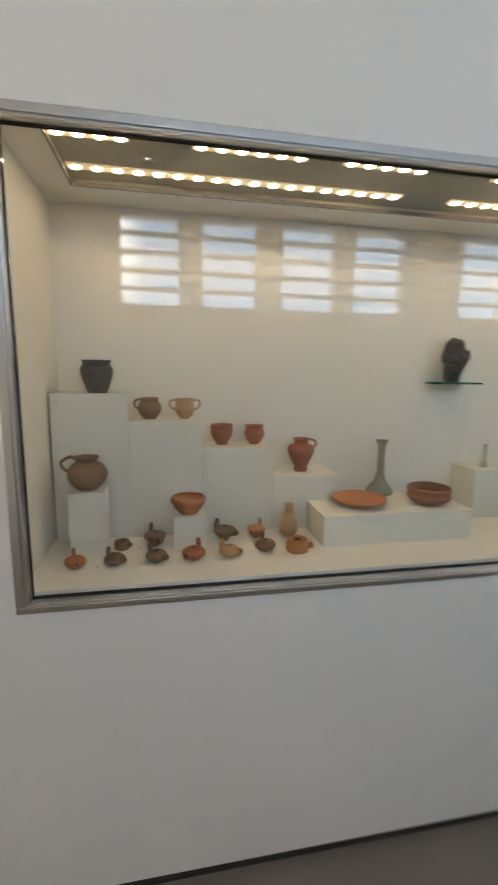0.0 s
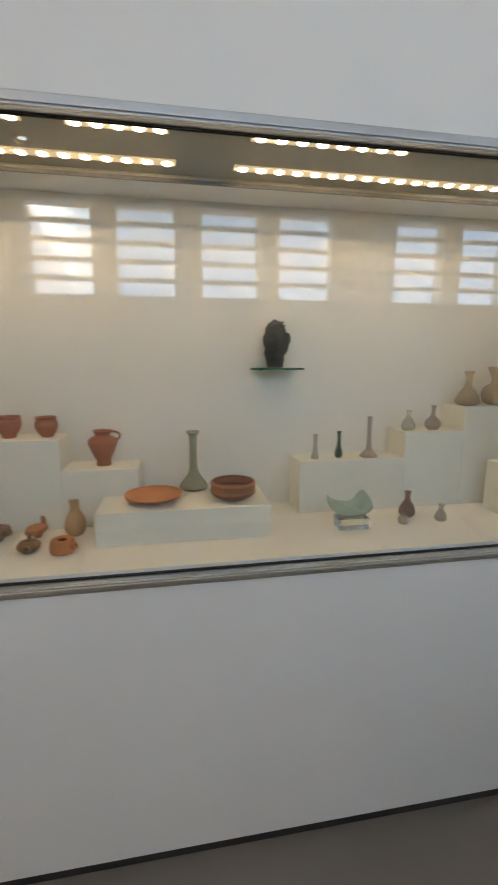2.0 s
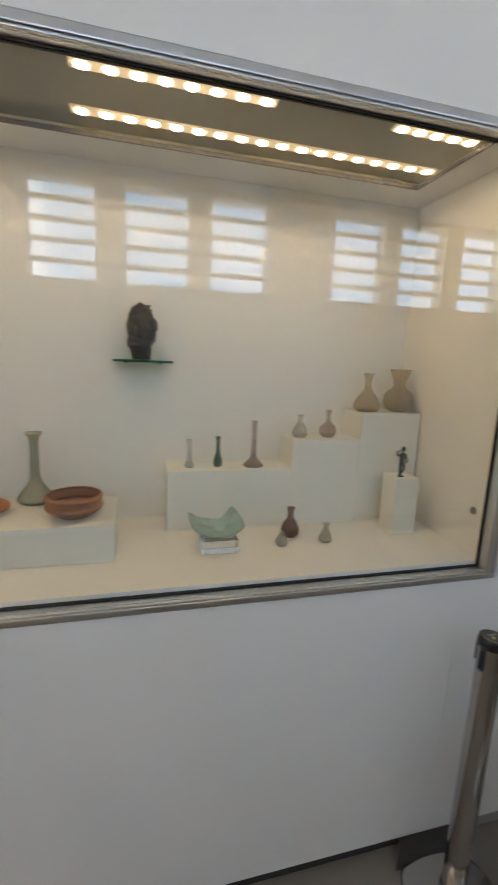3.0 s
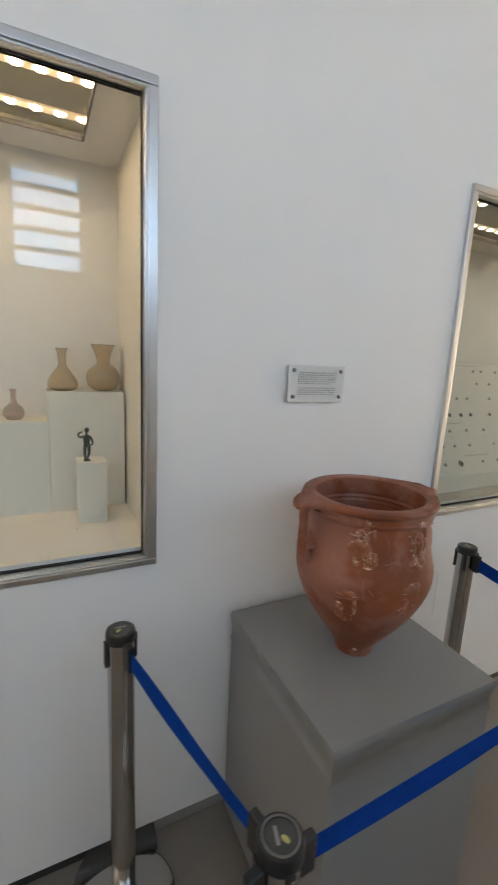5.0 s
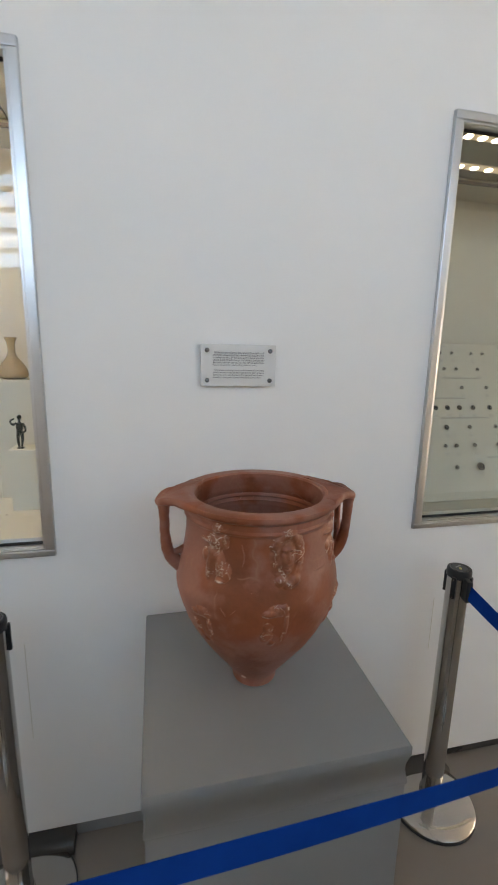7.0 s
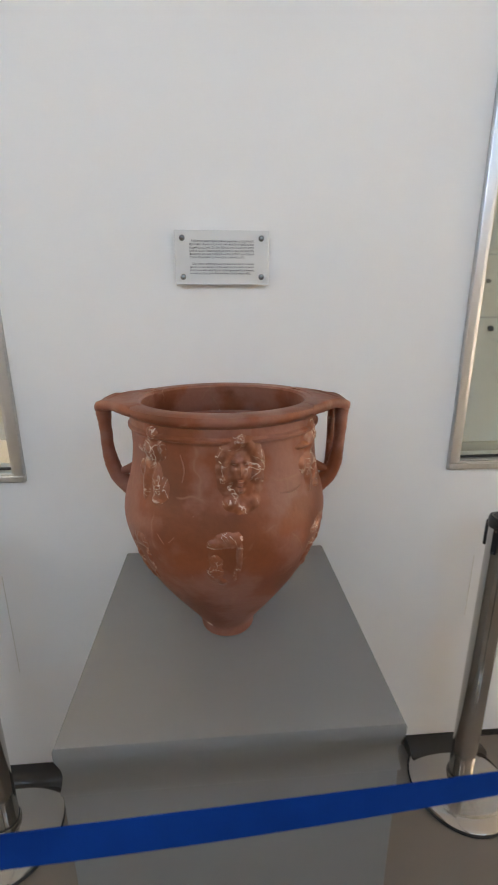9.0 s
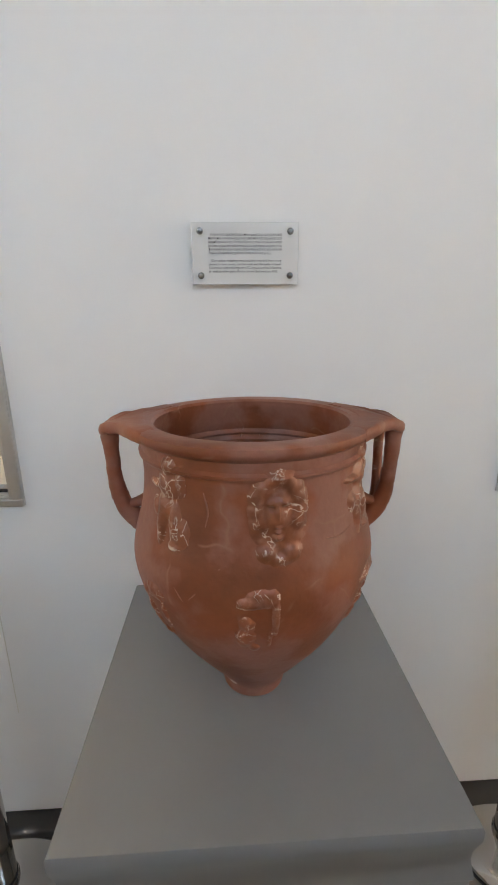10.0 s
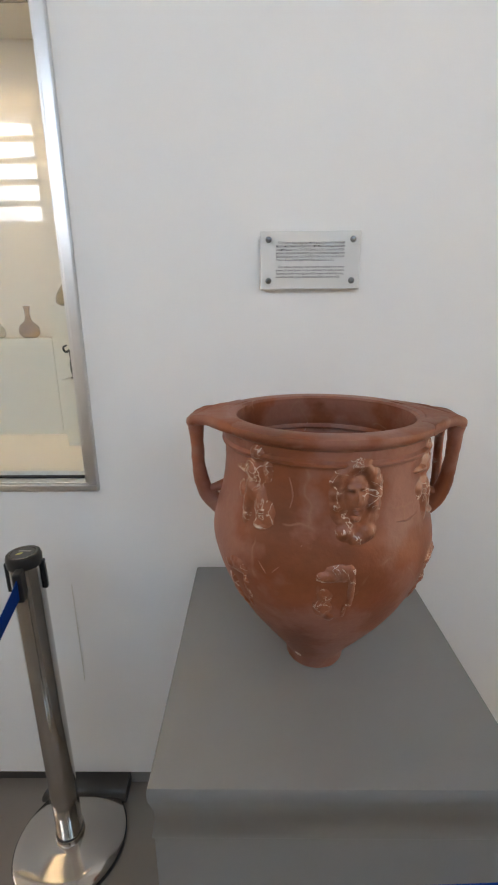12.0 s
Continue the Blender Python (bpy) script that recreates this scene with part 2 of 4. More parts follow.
G_DARK = material("dark_green_ancient_glass", (0.07, 0.17, 0.11), 0.15, vary=0.15, scale=30, trans=0.55, bump=0.1, depth=0.0005)
G_AMBER = material("amber_ancient_glass", (0.88, 0.77, 0.6), 0.07, vary=0.12, scale=30, trans=0.88, bump=0.1, depth=0.0005)
G_PINK = material("rosy_ancient_glass", (0.87, 0.75, 0.69), 0.07, vary=0.15, scale=30, trans=0.87, bump=0.1, depth=0.0005)
G_CLEAR = material("clouded_ancient_glass", (0.91, 0.89, 0.83), 0.06, vary=0.12, scale=30, trans=0.9, bump=0.1, depth=0.0005)
G_WINE = material("wine_brown_ancient_glass", (0.38, 0.19, 0.14), 0.15, vary=0.15, scale=30, trans=0.65, bump=0.1, depth=0.0005)
LED_GLOW = emitter("warm_led", (1.0, 0.77, 0.47), 1.3)
LED_DIM = emitter("aged_led", (1.0, 0.84, 0.6), 0.26)
# The lens glow stands in for daylight mirrored in the chrome spot.
SPOT_GLOW = emitter("spot_lens_glint", (0.75, 0.9, 1.0), 0.5)
# The strip bodies glow faintly to imitate the halo round the LEDs.
STRIP_GLOW = emitter("led_halo_glow", (1.0, 0.68, 0.34), 0.014)
STRIP_DIM = emitter("dim_led_halo_glow", (1.0, 0.74, 0.42), 0.007)
WINDOW_WHITE = material("white_window_frame", (0.72, 0.71, 0.69), 0.45, vary=0.03)
FACADE = material("pale_render_facade", (0.62, 0.66, 0.68), 0.8, vary=0.06, scale=1.2)
ROOF = material("weathered_roof", (0.16, 0.12, 0.09), 0.8, vary=0.2, scale=3)
EARTH = material("outdoor_ground", (0.2, 0.18, 0.15), 0.9, vary=0.2, scale=0.6, fine=12)


# ---- builders ----
def mesh_from(bm, name, mat, smooth=False):
    bmesh.ops.recalc_face_normals(bm, faces=bm.faces)
    me = bpy.data.meshes.new(name)
    bm.to_mesh(me)
    bm.free()
    if smooth:
        for p in me.polygons:
            p.use_smooth = True
        me.set_sharp_from_angle(angle=radians(38))
    me.materials.append(mat)
    return me


def part(name, bm, mat, parent, label="", smooth=False):
    ob = new(name, mesh_from(bm, name, mat, smooth))
    ob.parent = parent
    if label:
        ob["label"] = label
    return ob


def thing(name, m, label, category, group="", kind=""):
    ob = new(name)
    ob.empty_display_size = 0.05
    ob.matrix_world = m
    return tagged(ob, label, category, group, kind)


def solid(name, bm, mat, m, label, category, group="", kind="", smooth=False):
    ob = new(name, mesh_from(bm, name, mat, smooth))
    ob.matrix_world = m
    return tagged(ob, label, category, group, kind)


def box(x0, x1, y0, y1, z0, z1, bevel=0.0, bm=None, segs=2):
    own = bmesh.new()
    bmesh.ops.create_cube(own, size=1)
    bmesh.ops.transform(own, matrix=Matrix.Translation(((x0 + x1) / 2, (y0 + y1) / 2, (z0 + z1) / 2)) @ Matrix.Diagonal((x1 - x0, y1 - y0, z1 - z0, 1)), verts=own.verts)
    if bevel:
        bmesh.ops.bevel(own, geom=own.edges[:], offset=bevel, segments=segs, profile=0.6, affect="EDGES")
    if bm is None:
        return own
    return merge(bm, own)


def merge(bm, other, m=None):
    if m is not None:
        bmesh.ops.transform(other, matrix=m, verts=other.verts)
    tmp = bpy.data.meshes.new("tmp")
    other.to_mesh(tmp)
    other.free()
    bm.from_mesh(tmp)
    bpy.data.meshes.remove(tmp)
    return bm


def catmull(points, n):
    """A smooth line through 2D or 3D points."""
    p = [np.array(q, float) for q in points]
    p = [2 * p[0] - p[1]] + p + [2 * p[-1] - p[-2]]
    out = []
    for i in range(1, len(p) - 2):
        for k in range(n):
            t = k / n
            a, b, c, d = p[i - 1], p[i], p[i + 1], p[i + 2]
            out.append(0.5 * (2 * b + (c - a) * t + (2 * a - 5 * b + 4 * c - d) * t * t + (3 * b - a - 3 * c + d) * t ** 3))
    out.append(p[-2])
    return out


def lathe(profile, segs=40, wobble=0.0, seed=0.0):
    """Turn an (r, z) line about z; ends with r of 0 close to a point."""
    bm = bmesh.new()
    rings = []
    for r, z in profile:
        if r <= 1e-5:
            rings.append([bm.verts.new((0, 0, z))])
        else:
            ring = []
            for k in range(segs):
                a = 2 * math.pi * k / segs
                w = 1 + wobble * noise.noise(Vector((math.cos(a) * 1.5 + seed, math.sin(a) * 1.5, z * 14)))
                ring.append(bm.verts.new((r * w * math.cos(a), r * w * math.sin(a), z)))
            rings.append(ring)
    for a, b in zip(rings, rings[1:]):
        if len(a) == 1 and len(b) == 1:
            continue
        for k in range(segs):
            j = (k + 1) % segs
            if len(a) == 1:
                bm.faces.new((a[0], b[k], b[j]))
            elif len(b) == 1:
                bm.faces.new((a[k], a[j], b[0]))
            else:
                bm.faces.new((a[k], a[j], b[j], b[k]))
    return bm


def vessel(outer, wall=0.004, n=5, segs=40, wobble=0.0, seed=0.0):
    """An open vessel: outer (r, z) line from foot to lip, smoothed, with an inner face."""
    line = [(max(q[0], 0.001), q[1]) for q in catmull(outer, n)]
    top = line[-1][1]
    inner = [(max(r - wall, 0.0012), z) for r, z in reversed(line) if z > line[0][1] + wall * 1.4]
    prof = [(0, line[0][1])] + line + [(line[-1][0] - wall * 0.5, top + wall * 0.35)] + inner + [(0, line[0][1] + wall * 1.4)]
    return lathe(prof, segs, wobble, seed)


def sweep(points, radii, n=6, segs=10, flat=1.0):
    """A tube along a smooth line, its thickness eased from end to end."""
    line = [Vector(q) for q in catmull(points, n)]
    rr = [float(q[0]) for q in catmull([(r, 0) for r in radii], n)] if len(radii) == len(points) else [radii[0]] * len(line)
    bm = bmesh.new()
    rings = []
    up = Vector((0.13, 0.97, 0.2))
    for i, p in enumerate(line):
        d = (line[min(i + 1, len(line) - 1)] - line[max(i - 1, 0)]).normalized()
        u = (up - d * up.dot(d)).normalized()
        v = d.cross(u)
        rings.append([bm.verts.new(p + (u * math.cos(a) * flat + v * math.sin(a)) * rr[i]) for a in (2 * math.pi * k / segs for k in range(segs))])
    for a, b in zip(rings, rings[1:]):
        for k in range(segs):
            bm.faces.new((a[k], a[(k + 1) % segs], b[(k + 1) % segs], b[k]))
    bm.faces.new(rings[0])
    bm.faces.new(list(reversed(rings[-1])))
    return bm


def blob(rx, ry, rz, m=None, sub=3, rough=0.0, seed=0.0, bm=None):
    own = bmesh.new()
    bmesh.ops.create_icosphere(own, subdivisions=sub, radius=1)
    for v in own.verts:
        k = 1 + rough * noise.noise(v.co * 2.2 + Vector((seed, seed * 0.7, 0)))
        v.co = Vector((v.co.x * rx, v.co.y * ry, v.co.z * rz)) * k
    if m is not None:
        bmesh.ops.transform(own, matrix=m, verts=own.verts)
    return own if bm is None else merge(bm, own)


def pierced_wall(u0, u1, z0, z1, near, far, holes, axis="x"):
    """A wall slab from u0 to u1 with rectangular holes (u0, u1, z0, z1) right through it."""
    us = sorted({u0, u1, *[h[0] for h in holes], *[h[1] for h in holes]})
    zs = sorted({z0, z1, *[h[2] for h in holes], *[h[3] for h in holes]})
    bm = bmesh.new()
    cache = {}
    def vert(u, d, z):
        key = (round(u, 4), round(d, 4), round(z, 4))
        if key not in cache:
            cache[key] = bm.verts.new((u, d, z) if axis == "x" else (d, u, z))
        return cache[key]
    def filled(i, j):
        if not (0 <= i < len(us) - 1 and 0 <= j < len(zs) - 1):
            return False
        u, z = (us[i] + us[i + 1]) / 2, (zs[j] + zs[j + 1]) / 2
        return not any(h[0] < u < h[1] and h[2] < z < h[3] for h in holes)
    for i in range(len(us) - 1):
        for j in range(len(zs) - 1):
            if not filled(i, j):
                continue
            a, b, c, d = us[i], us[i + 1], zs[j], zs[j + 1]
            for y in (near, far):
                bm.faces.new([vert(a, y, c), vert(b, y, c), vert(b, y, d), vert(a, y, d)])
            for di, dj, e in ((-1, 0, ((a, c), (a, d))), (1, 0, ((b, c), (b, d))), (0, -1, ((a, c), (b, c))), (0, 1, ((a, d), (b, d)))):
                if not filled(i + di, j + dj):
                    (p, q), (r, t) = e
                    bm.faces.new([vert(p, near, q), vert(r, near, t), vert(r, far, t), vert(p, far, q)])
    return bm


I = Matrix.Identity(4)

# ---- room ----
BACK, TOP = -3.12, 3.26
V1 = (-2.810, 0.008, 1.050, 2.362)      # first case: frame's outer edges
V2 = (1.186, 4.004, 1.050, 2.362)       # second case
RIM = 0.030
W_LOW, W_HIGH = 2.378, 3.205

solid("floor", box(LEFT - 0.2, RIGHT + 0.2, BACK - 0.2, 1.0, -0.12, 0), STONE, I, "polished grey veined stone floor", "floor", kind="structure")
solid("ceiling", box(LEFT - 0.2, RIGHT + 0.2, BACK - 0.2, 1.0, TOP, TOP + 0.12), CEILING_PAINT, I, "plain white painted ceiling", "ceiling", kind="structure")
holes = [(v[0] + 0.02, v[1] - 0.02, v[2] + 0.02, v[3] - 0.02) for v in (V1, V2)]
solid("wall_north", pierced_wall(LEFT, RIGHT, 0.046, TOP, 0.0, 0.05, holes), PAINT, I, "white painted wall with two display case openings", "wall", kind="structure")
solid("wall_south", pierced_wall(LEFT, RIGHT, 0, TOP, BACK, BACK - 0.2, [(a, b, W_LOW, W_HIGH) for a, b in WINDOWS]), PAINT, I, "white painted wall with high louvred windows", "wall", kind="structure")
# Openings in the unseen end walls are added for the fill lamps.
solid("wall_west", pierced_wall(BACK - 0.2, 1.0, 0, TOP, LEFT - 0.15, LEFT, [(-2.75, -0.35, 0.9, 2.85)], "y"), PAINT, I, "white painted end wall with an added, unseen lamp opening", "wall", kind="structure")
solid("wall_east", pierced_wall(BACK - 0.2, 1.0, 0, TOP, RIGHT + 0.15, RIGHT, [(-2.75, -0.35, 0.9, 2.85)], "y"), PAINT, I, "white painted end wall with an added, unseen lamp opening", "wall", kind="structure")
solid("wall_service", box(LEFT, RIGHT, 0.85, 1.0, 0, TOP), PAINT, I, "plain wall behind the display cases", "wall", kind="structure")
solid("baseboard_1", box(LEFT, 0.005, 0.012, 0.03, 0, 0.046), DARK, I, "dark recessed skirting under the case wall", "baseboard", kind="structure")
solid("baseboard_2", box(0.006, 1.155, 0.001, 0.03, 0, 0.046), GREY_SKIRT, I, "grey skirting between the display cases", "baseboard", kind="structure")
solid("baseboard_3", box(1.156, RIGHT, 0.012, 0.03, 0, 0.046), DARK, I, "dark recessed skirting under the case wall", "baseboard", kind="structure")
for n, (sx, z0, z1) in enumerate([(-0.104, 0.42, 0.76), (1.315, 0.54, 0.76)]):
    solid("trim_%d" % (n + 1), box(sx - 0.0007, sx + 0.0007, -0.0012, 0.004, z0, z1), RISER, I, "hairline joint between two wall panels", "trim", kind="structure")


def louvred_window(name, x0, x1):
    w = thing(name, pose((x0 + x1) / 2, BACK, W_LOW), "high white window with four horizontal bars", "window", kind="structure")
    hw, h = (x1 - x0) / 2, W_HIGH - W_LOW
    for a, b, c, d in ((-hw, -hw + 0.012, 0, h), (hw - 0.012, hw, 0, h), (-hw + 0.012, hw - 0.012, 0, 0.012), (-hw + 0.012, hw - 0.012, h - 0.012, h)):
        part("window_frame", box(a, b, -0.11, -0.055, c, d, 0.002), WINDOW_WHITE, w)
    for k in range(4):
        z = 0.134 + k * 0.170
        part("slat", box(-hw + 0.013, hw - 0.013, -0.085, -0.06, z, z + 0.047, 0.003), WINDOW_WHITE, w)
    p = part("pane", box(-hw + 0.012, hw - 0.012, -0.15, -0.146, 0.012, h - 0.012), PANE, w)
    p.visible_shadow = False


for n, (a, b) in enumerate(WINDOWS):
    louvred_window("window_%d" % (n + 1), a, b)


# ---- outside the windows ----
solid("ground", box(-400, 400, -800, 1.2, -0.5, -0.125), EARTH, I, "dry outdoor ground reaching the horizon", "ground", kind="structure")
house = thing("neighbouring_house", pose(-5.5, -7.3, -0.12), "pale rendered house behind a steep-edged brown slab", "house")
part("wall", box(-3, 2.47, -2, 1.0, 0, 7.0), FACADE, house)
part("roof", box(-3.2, 2.6, -2.2, 1.15, 7.0, 7.15, 0.02), ROOF, house)
# Brown slab before the wall, its edge falling steeply to the right.
bm = bmesh.new()
outline = [(-3.0, 0), (2.9, 0), (2.9, 2.0), (2.35, 3.2), (1.88, 4.2), (-3.0, 4.2)]
f = bm.faces.new([bm.verts.new((x, 1.01, z)) for x, z in outline])
ext = bmesh.ops.extrude_face_region(bm, geom=[f])
bmesh.ops.translate(bm, vec=(0, 0.35, 0), verts=[v for v in ext["geom"] if isinstance(v, bmesh.types.BMVert)])
part("steep_slab", bm, ROOF, house, "brown slab with a steep sloping edge")

# ceiling spotlight
spot = thing("ceiling_spotlight", pose(-2.513, -2.17, TOP), "round chrome recessed ceiling spotlight, lens glowing for reflected daylight", "ceiling light")
part("trim_ring", lathe([(0.045, -0.002), (0.066, -0.003), (0.07, -0.012), (0.06, -0.02), (0.05, -0.016), (0.045, -0.002)], 40), CHROME, spot, smooth=True)
part("reflector", lathe([(0.026, -0.004), (0.044, -0.014), (0.046, -0.006), (0.026, -0.001)], 40), CHROME, spot, smooth=True)
part("lens", lathe([(0.0, -0.011), (0.014, -0.01), (0.025, -0.005), (0.025, -0.001), (0.0, -0.001)], 32), SPOT_GLOW, spot, "lens glowing cool white for reflected daylight", True)


# ---- display cases ----
FLOOR_Z, CEIL_Z, DEEP = 1.090, 2.357, 0.608


def display_case(name_label, v, rear, front, glow, cover, lining):
    """A built-in case with steel frame, glass front, cream lining, lamp recess and LED strips."""
    x0, x1, z0, z1 = v
    case = thing("display_case", pose(x0, 0, z0), name_label, "display case", group="wall display cases")
    w, h = x1 - x0, z1 - z0
    side, foot, back = 0.034, 0.024, 0.040
    def rail(face, jamb, raised, name):
        lip = part(name, box(*face, 0.002), STEEL, case, "brushed steel " + name.replace("_", " "))
        part("return", box(*jamb, 0.001), STEEL, lip)
        part("raised_edge", box(*raised, 0.003), STEEL, lip)
    rail((0, w, -0.008, 0.003, h - RIM, h), (side, w - side, 0.0035, back, h - RIM, h - 0.0205), (0.0005, w - 0.0005, -0.014, -0.0085, h - 0.024, h - 0.0005), "frame_rail")
    rail((0, w, -0.008, 0.003, 0, foot), (side, w - side, 0.0035, back, 0.0205, foot + 0.001), (0.0005, w - 0.0005, -0.014, -0.0085, 0.0005, 0.0195), "frame_rail")
    rail((0, side, -0.008, 0.003, foot, h - RIM), (0.0205, side, 0.0035, back, foot, h - RIM), (0.0005, 0.026, -0.014, -0.0085, 0.020, h - 0.0245), "frame_stile")
    rail((w - side, w, -0.008, 0.003, foot, h - RIM), (w - side, w - 0.0205, 0.0035, back, foot, h - RIM), (w - 0.026, w - 0.0005, -0.014, -0.0085, 0.020, h - 0.0245), "frame_stile")
    for a, b, c, d in ((side, w - side, h - RIM - 0.004, h - RIM), (side, w - side, foot + 0.001, foot + 0.005), (side, side + 0.003, foot + 0.005, h - RIM - 0.004), (w - side - 0.003, w - side, foot + 0.005, h - RIM - 0.004)):
        part("gasket", box(a, b, 0.024, 0.039, c, d), GASKET, case, "black rubber gasket")
    pane = part("glass_pane", box(side + 0.003, w - side - 0.003, 0.028, 0.034, foot + 0.005, h - RIM - 0.004), CASE_GLASS, case, "clear glass front pane")
    pane.visible_shadow = False
    fz, cz = FLOOR_Z - z0, CEIL_Z - z0
    part("case_floor", box(-0.02, w + 0.02, 0.0415, DEEP + 0.02, fz - 0.018, fz), lining, case, "cream lined case floor")
    part("back_panel", box(-0.02, w + 0.02, DEEP, DEEP + 0.02, fz, cz + 0.06), lining, case)
    part("side_panel", box(-0.022, -0.004, 0.052, DEEP, fz, cz + 0.06), lining, case)
    part("side_panel", box(w - 0.006, w + 0.014, 0.052, DEEP, fz, cz + 0.06), lining, case)
    r0, r1, ya, yb = 0.115, w - 0.135, 0.085, 0.445
    part("case_ceiling", ring_panel(-0.003, w - 0.007, 0.052, DEEP - 0.001, r0, r1, ya, yb, cz, cz + 0.008), lining, case, "cream ceiling border round a lamp recess")
    # Dark strips draw the dark line round the recess edge.
    for a, b, c, d in ((r0, r1, ya, ya + 0.005), (r0, r1, yb - 0.005, yb), (r0, r0 + 0.005, ya + 0.005, yb - 0.005), (r1 - 0.005, r1, ya + 0.005, yb - 0.005)):
        part("recess_edge_strip", box(a, b, c, d, cz - 0.002, cz + 0.012), GASKET, case, "dark strip round the lamp recess")
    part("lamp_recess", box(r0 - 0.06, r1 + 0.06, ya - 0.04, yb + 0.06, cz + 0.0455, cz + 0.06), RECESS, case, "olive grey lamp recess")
    g = 0.05
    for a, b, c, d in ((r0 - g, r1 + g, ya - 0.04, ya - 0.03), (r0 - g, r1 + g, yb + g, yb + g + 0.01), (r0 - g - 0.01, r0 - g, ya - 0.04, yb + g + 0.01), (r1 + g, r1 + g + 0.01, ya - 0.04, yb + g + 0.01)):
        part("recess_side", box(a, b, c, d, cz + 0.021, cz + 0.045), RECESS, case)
    lens = mesh_from(lathe([(0, -0.006), (0.0075, -0.0055), (0.013, -0.0037), (0.0165, -0.001), (0.0168, 0.0), (0, 0.0)], 12), "led_lens", glow, True)
    for y, runs in ((0.392, rear), (0.183, front)):
        for a, b, count in runs:
            strip = part("led_strip", box(a - x0 + 0.004, b - x0 - 0.004, y - 0.019, y + 0.019, cz + 0.038, cz + 0.0445, 0.001), cover, case, "lit warm white LED strip")
            for k in range(count):
                led = new("led", lens)
                led.parent = strip
                led.location = (a - x0 + (b - a) * (k + 0.5) / count, y, cz + 0.0378)
    for x, s in ((-0.004, 1), (w - 0.006, -1)):
        part("lock", lathe([(0, 0.006), (0.008, 0.006), (0.013, 0.003), (0.014, 0), (0, 0)], 20), CHROME, case, "small round steel lock", True).matrix_basis = pose(x, 0.11, 1.24 - z0, 0, 90 * s, 0)
    return case


def ring_panel(x0, x1, y0, y1, a0, a1, b0, b1, z0, z1):
    bm = box(x0, x1, y0, b0, z0, z1)
    for a, b, c, d in ((x0, x1, b1, y1), (x0, a0, b0, b1), (a1, x1, b0, b1)):
        box(a, b, c, d, z0, z1, bm=bm)
    return bm


REAR = [(-2.70, -1.50, 18), (-1.305, -0.10, 18)]
FRONT = [(-2.705, -2.475, 4), (-2.30, -1.93, 6), (-1.82, -1.52, 5), (-1.28, -0.75, 8), (-0.40, -0.11, 5)]
display_case("built-in steel-framed glass case with pottery and glass", V1, REAR, FRONT, LED_GLOW, STRIP_GLOW, CREAM)
SHIFT = V2[0] - V1[0]
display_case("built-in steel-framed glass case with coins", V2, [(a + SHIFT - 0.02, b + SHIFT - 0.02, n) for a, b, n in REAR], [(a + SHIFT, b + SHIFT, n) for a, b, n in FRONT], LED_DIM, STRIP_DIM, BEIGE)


# ---- risers in the first case ----
def riser(x0, x1, y0, y1, top, label, group):
    solid("display_riser", box(x0, x1, y0, y1, FLOOR_Z, top, 0.0015), RISER, I, label, "display riser", group)


STAIR = [(-2.804, -2.529, 1.651), (-2.528, -2.257, 1.548), (-2.256, -1.967, 1.440), (-1.966, -1.680, 1.318)]
for a, b, z in STAIR:
    riser(a, b, 0.43, 0.606, z, "pale painted riser stepping down beside another", "stepped pottery risers")
for a, b, z in ((-1.021, -0.551, 1.316), (-0.550, -0.272, 1.429), (-0.271, -0.007, 1.536)):
    riser(a, b, 0.44, 0.606, z, "pale painted riser stepping up beside another", "stepped glass risers")
riser(-1.816, -1.194, 0.226, 0.51, 1.210, "long low pale riser under a dish", "low risers")
riser(-2.724, -2.606, 0.282, 0.40, 1.316, "tall narrow pale riser under a brown jug", "pillar risers")
riser(-2.368, -2.253, 0.285, 0.385, 1.213, "small pale cube riser under a bowl", "low risers")
riser(-0.190, -0.094, 0.288, 0.38, 1.308, "tall narrow pale riser under a bronze figurine", "pillar risers")


# ---- pottery in the first case ----
def ring_handle(side, z_low, z_high, r_low, r_high, out, thick):
    """A looped handle at the side of a vessel."""
    mid = (z_low + z_high) / 2
    pts = [(side * r_high * 0.96, 0, z_high), (side * (r_high + out * 0.75), 0, z_high + thick * 0.7), (side * (max(r_high, r_low) + out), 0, mid + (z_high - z_low) * 0.2), (side * (r_low + out * 0.6), 0, z_low + (z_high - z_low) * 0.15), (side * r_low * 0.95, 0, z_low)]
    return sweep(pts, [thick, thick, thick * 0.95, thick * 0.95, thick], 5, 8)


def pot(name, x, y, z, profile, mat, label, category, handles=(), turn=0, wall=0.005, wobble=0.02, group="pottery in the case"):
    t = thing(name, pose(x, y, z, 0, 0, turn), label, category, group)
    part("body", vessel(profile, wall, 5, 40, wobble, x * 7), mat, t, smooth=True)
    for h in handles:
        part("handle", ring_handle(*h), mat, t, smooth=True)
    return t


pot("cooking_pot", -2.645, 0.49, 1.651, [(0.033, 0), (0.037, 0.006), (0.047, 0.035), (0.059, 0.075), (0.056, 0.098), (0.047, 0.108), (0.055, 0.121)], CLAY_DARK, "blackened clay pot with flared rim on the top riser", "pot")
pot("handled_cup", -2.455, 0.52, 1.548, [(0.024, 0), (0.026, 0.006), (0.04, 0.022), (0.046, 0.042), (0.04, 0.064), (0.033, 0.072), (0.037, 0.082)], CLAY_BROWN, "small brown clay cup with one loop handle", "cup", [(-1, 0.042, 0.074, 0.043, 0.034, 0.016, 0.0045)])
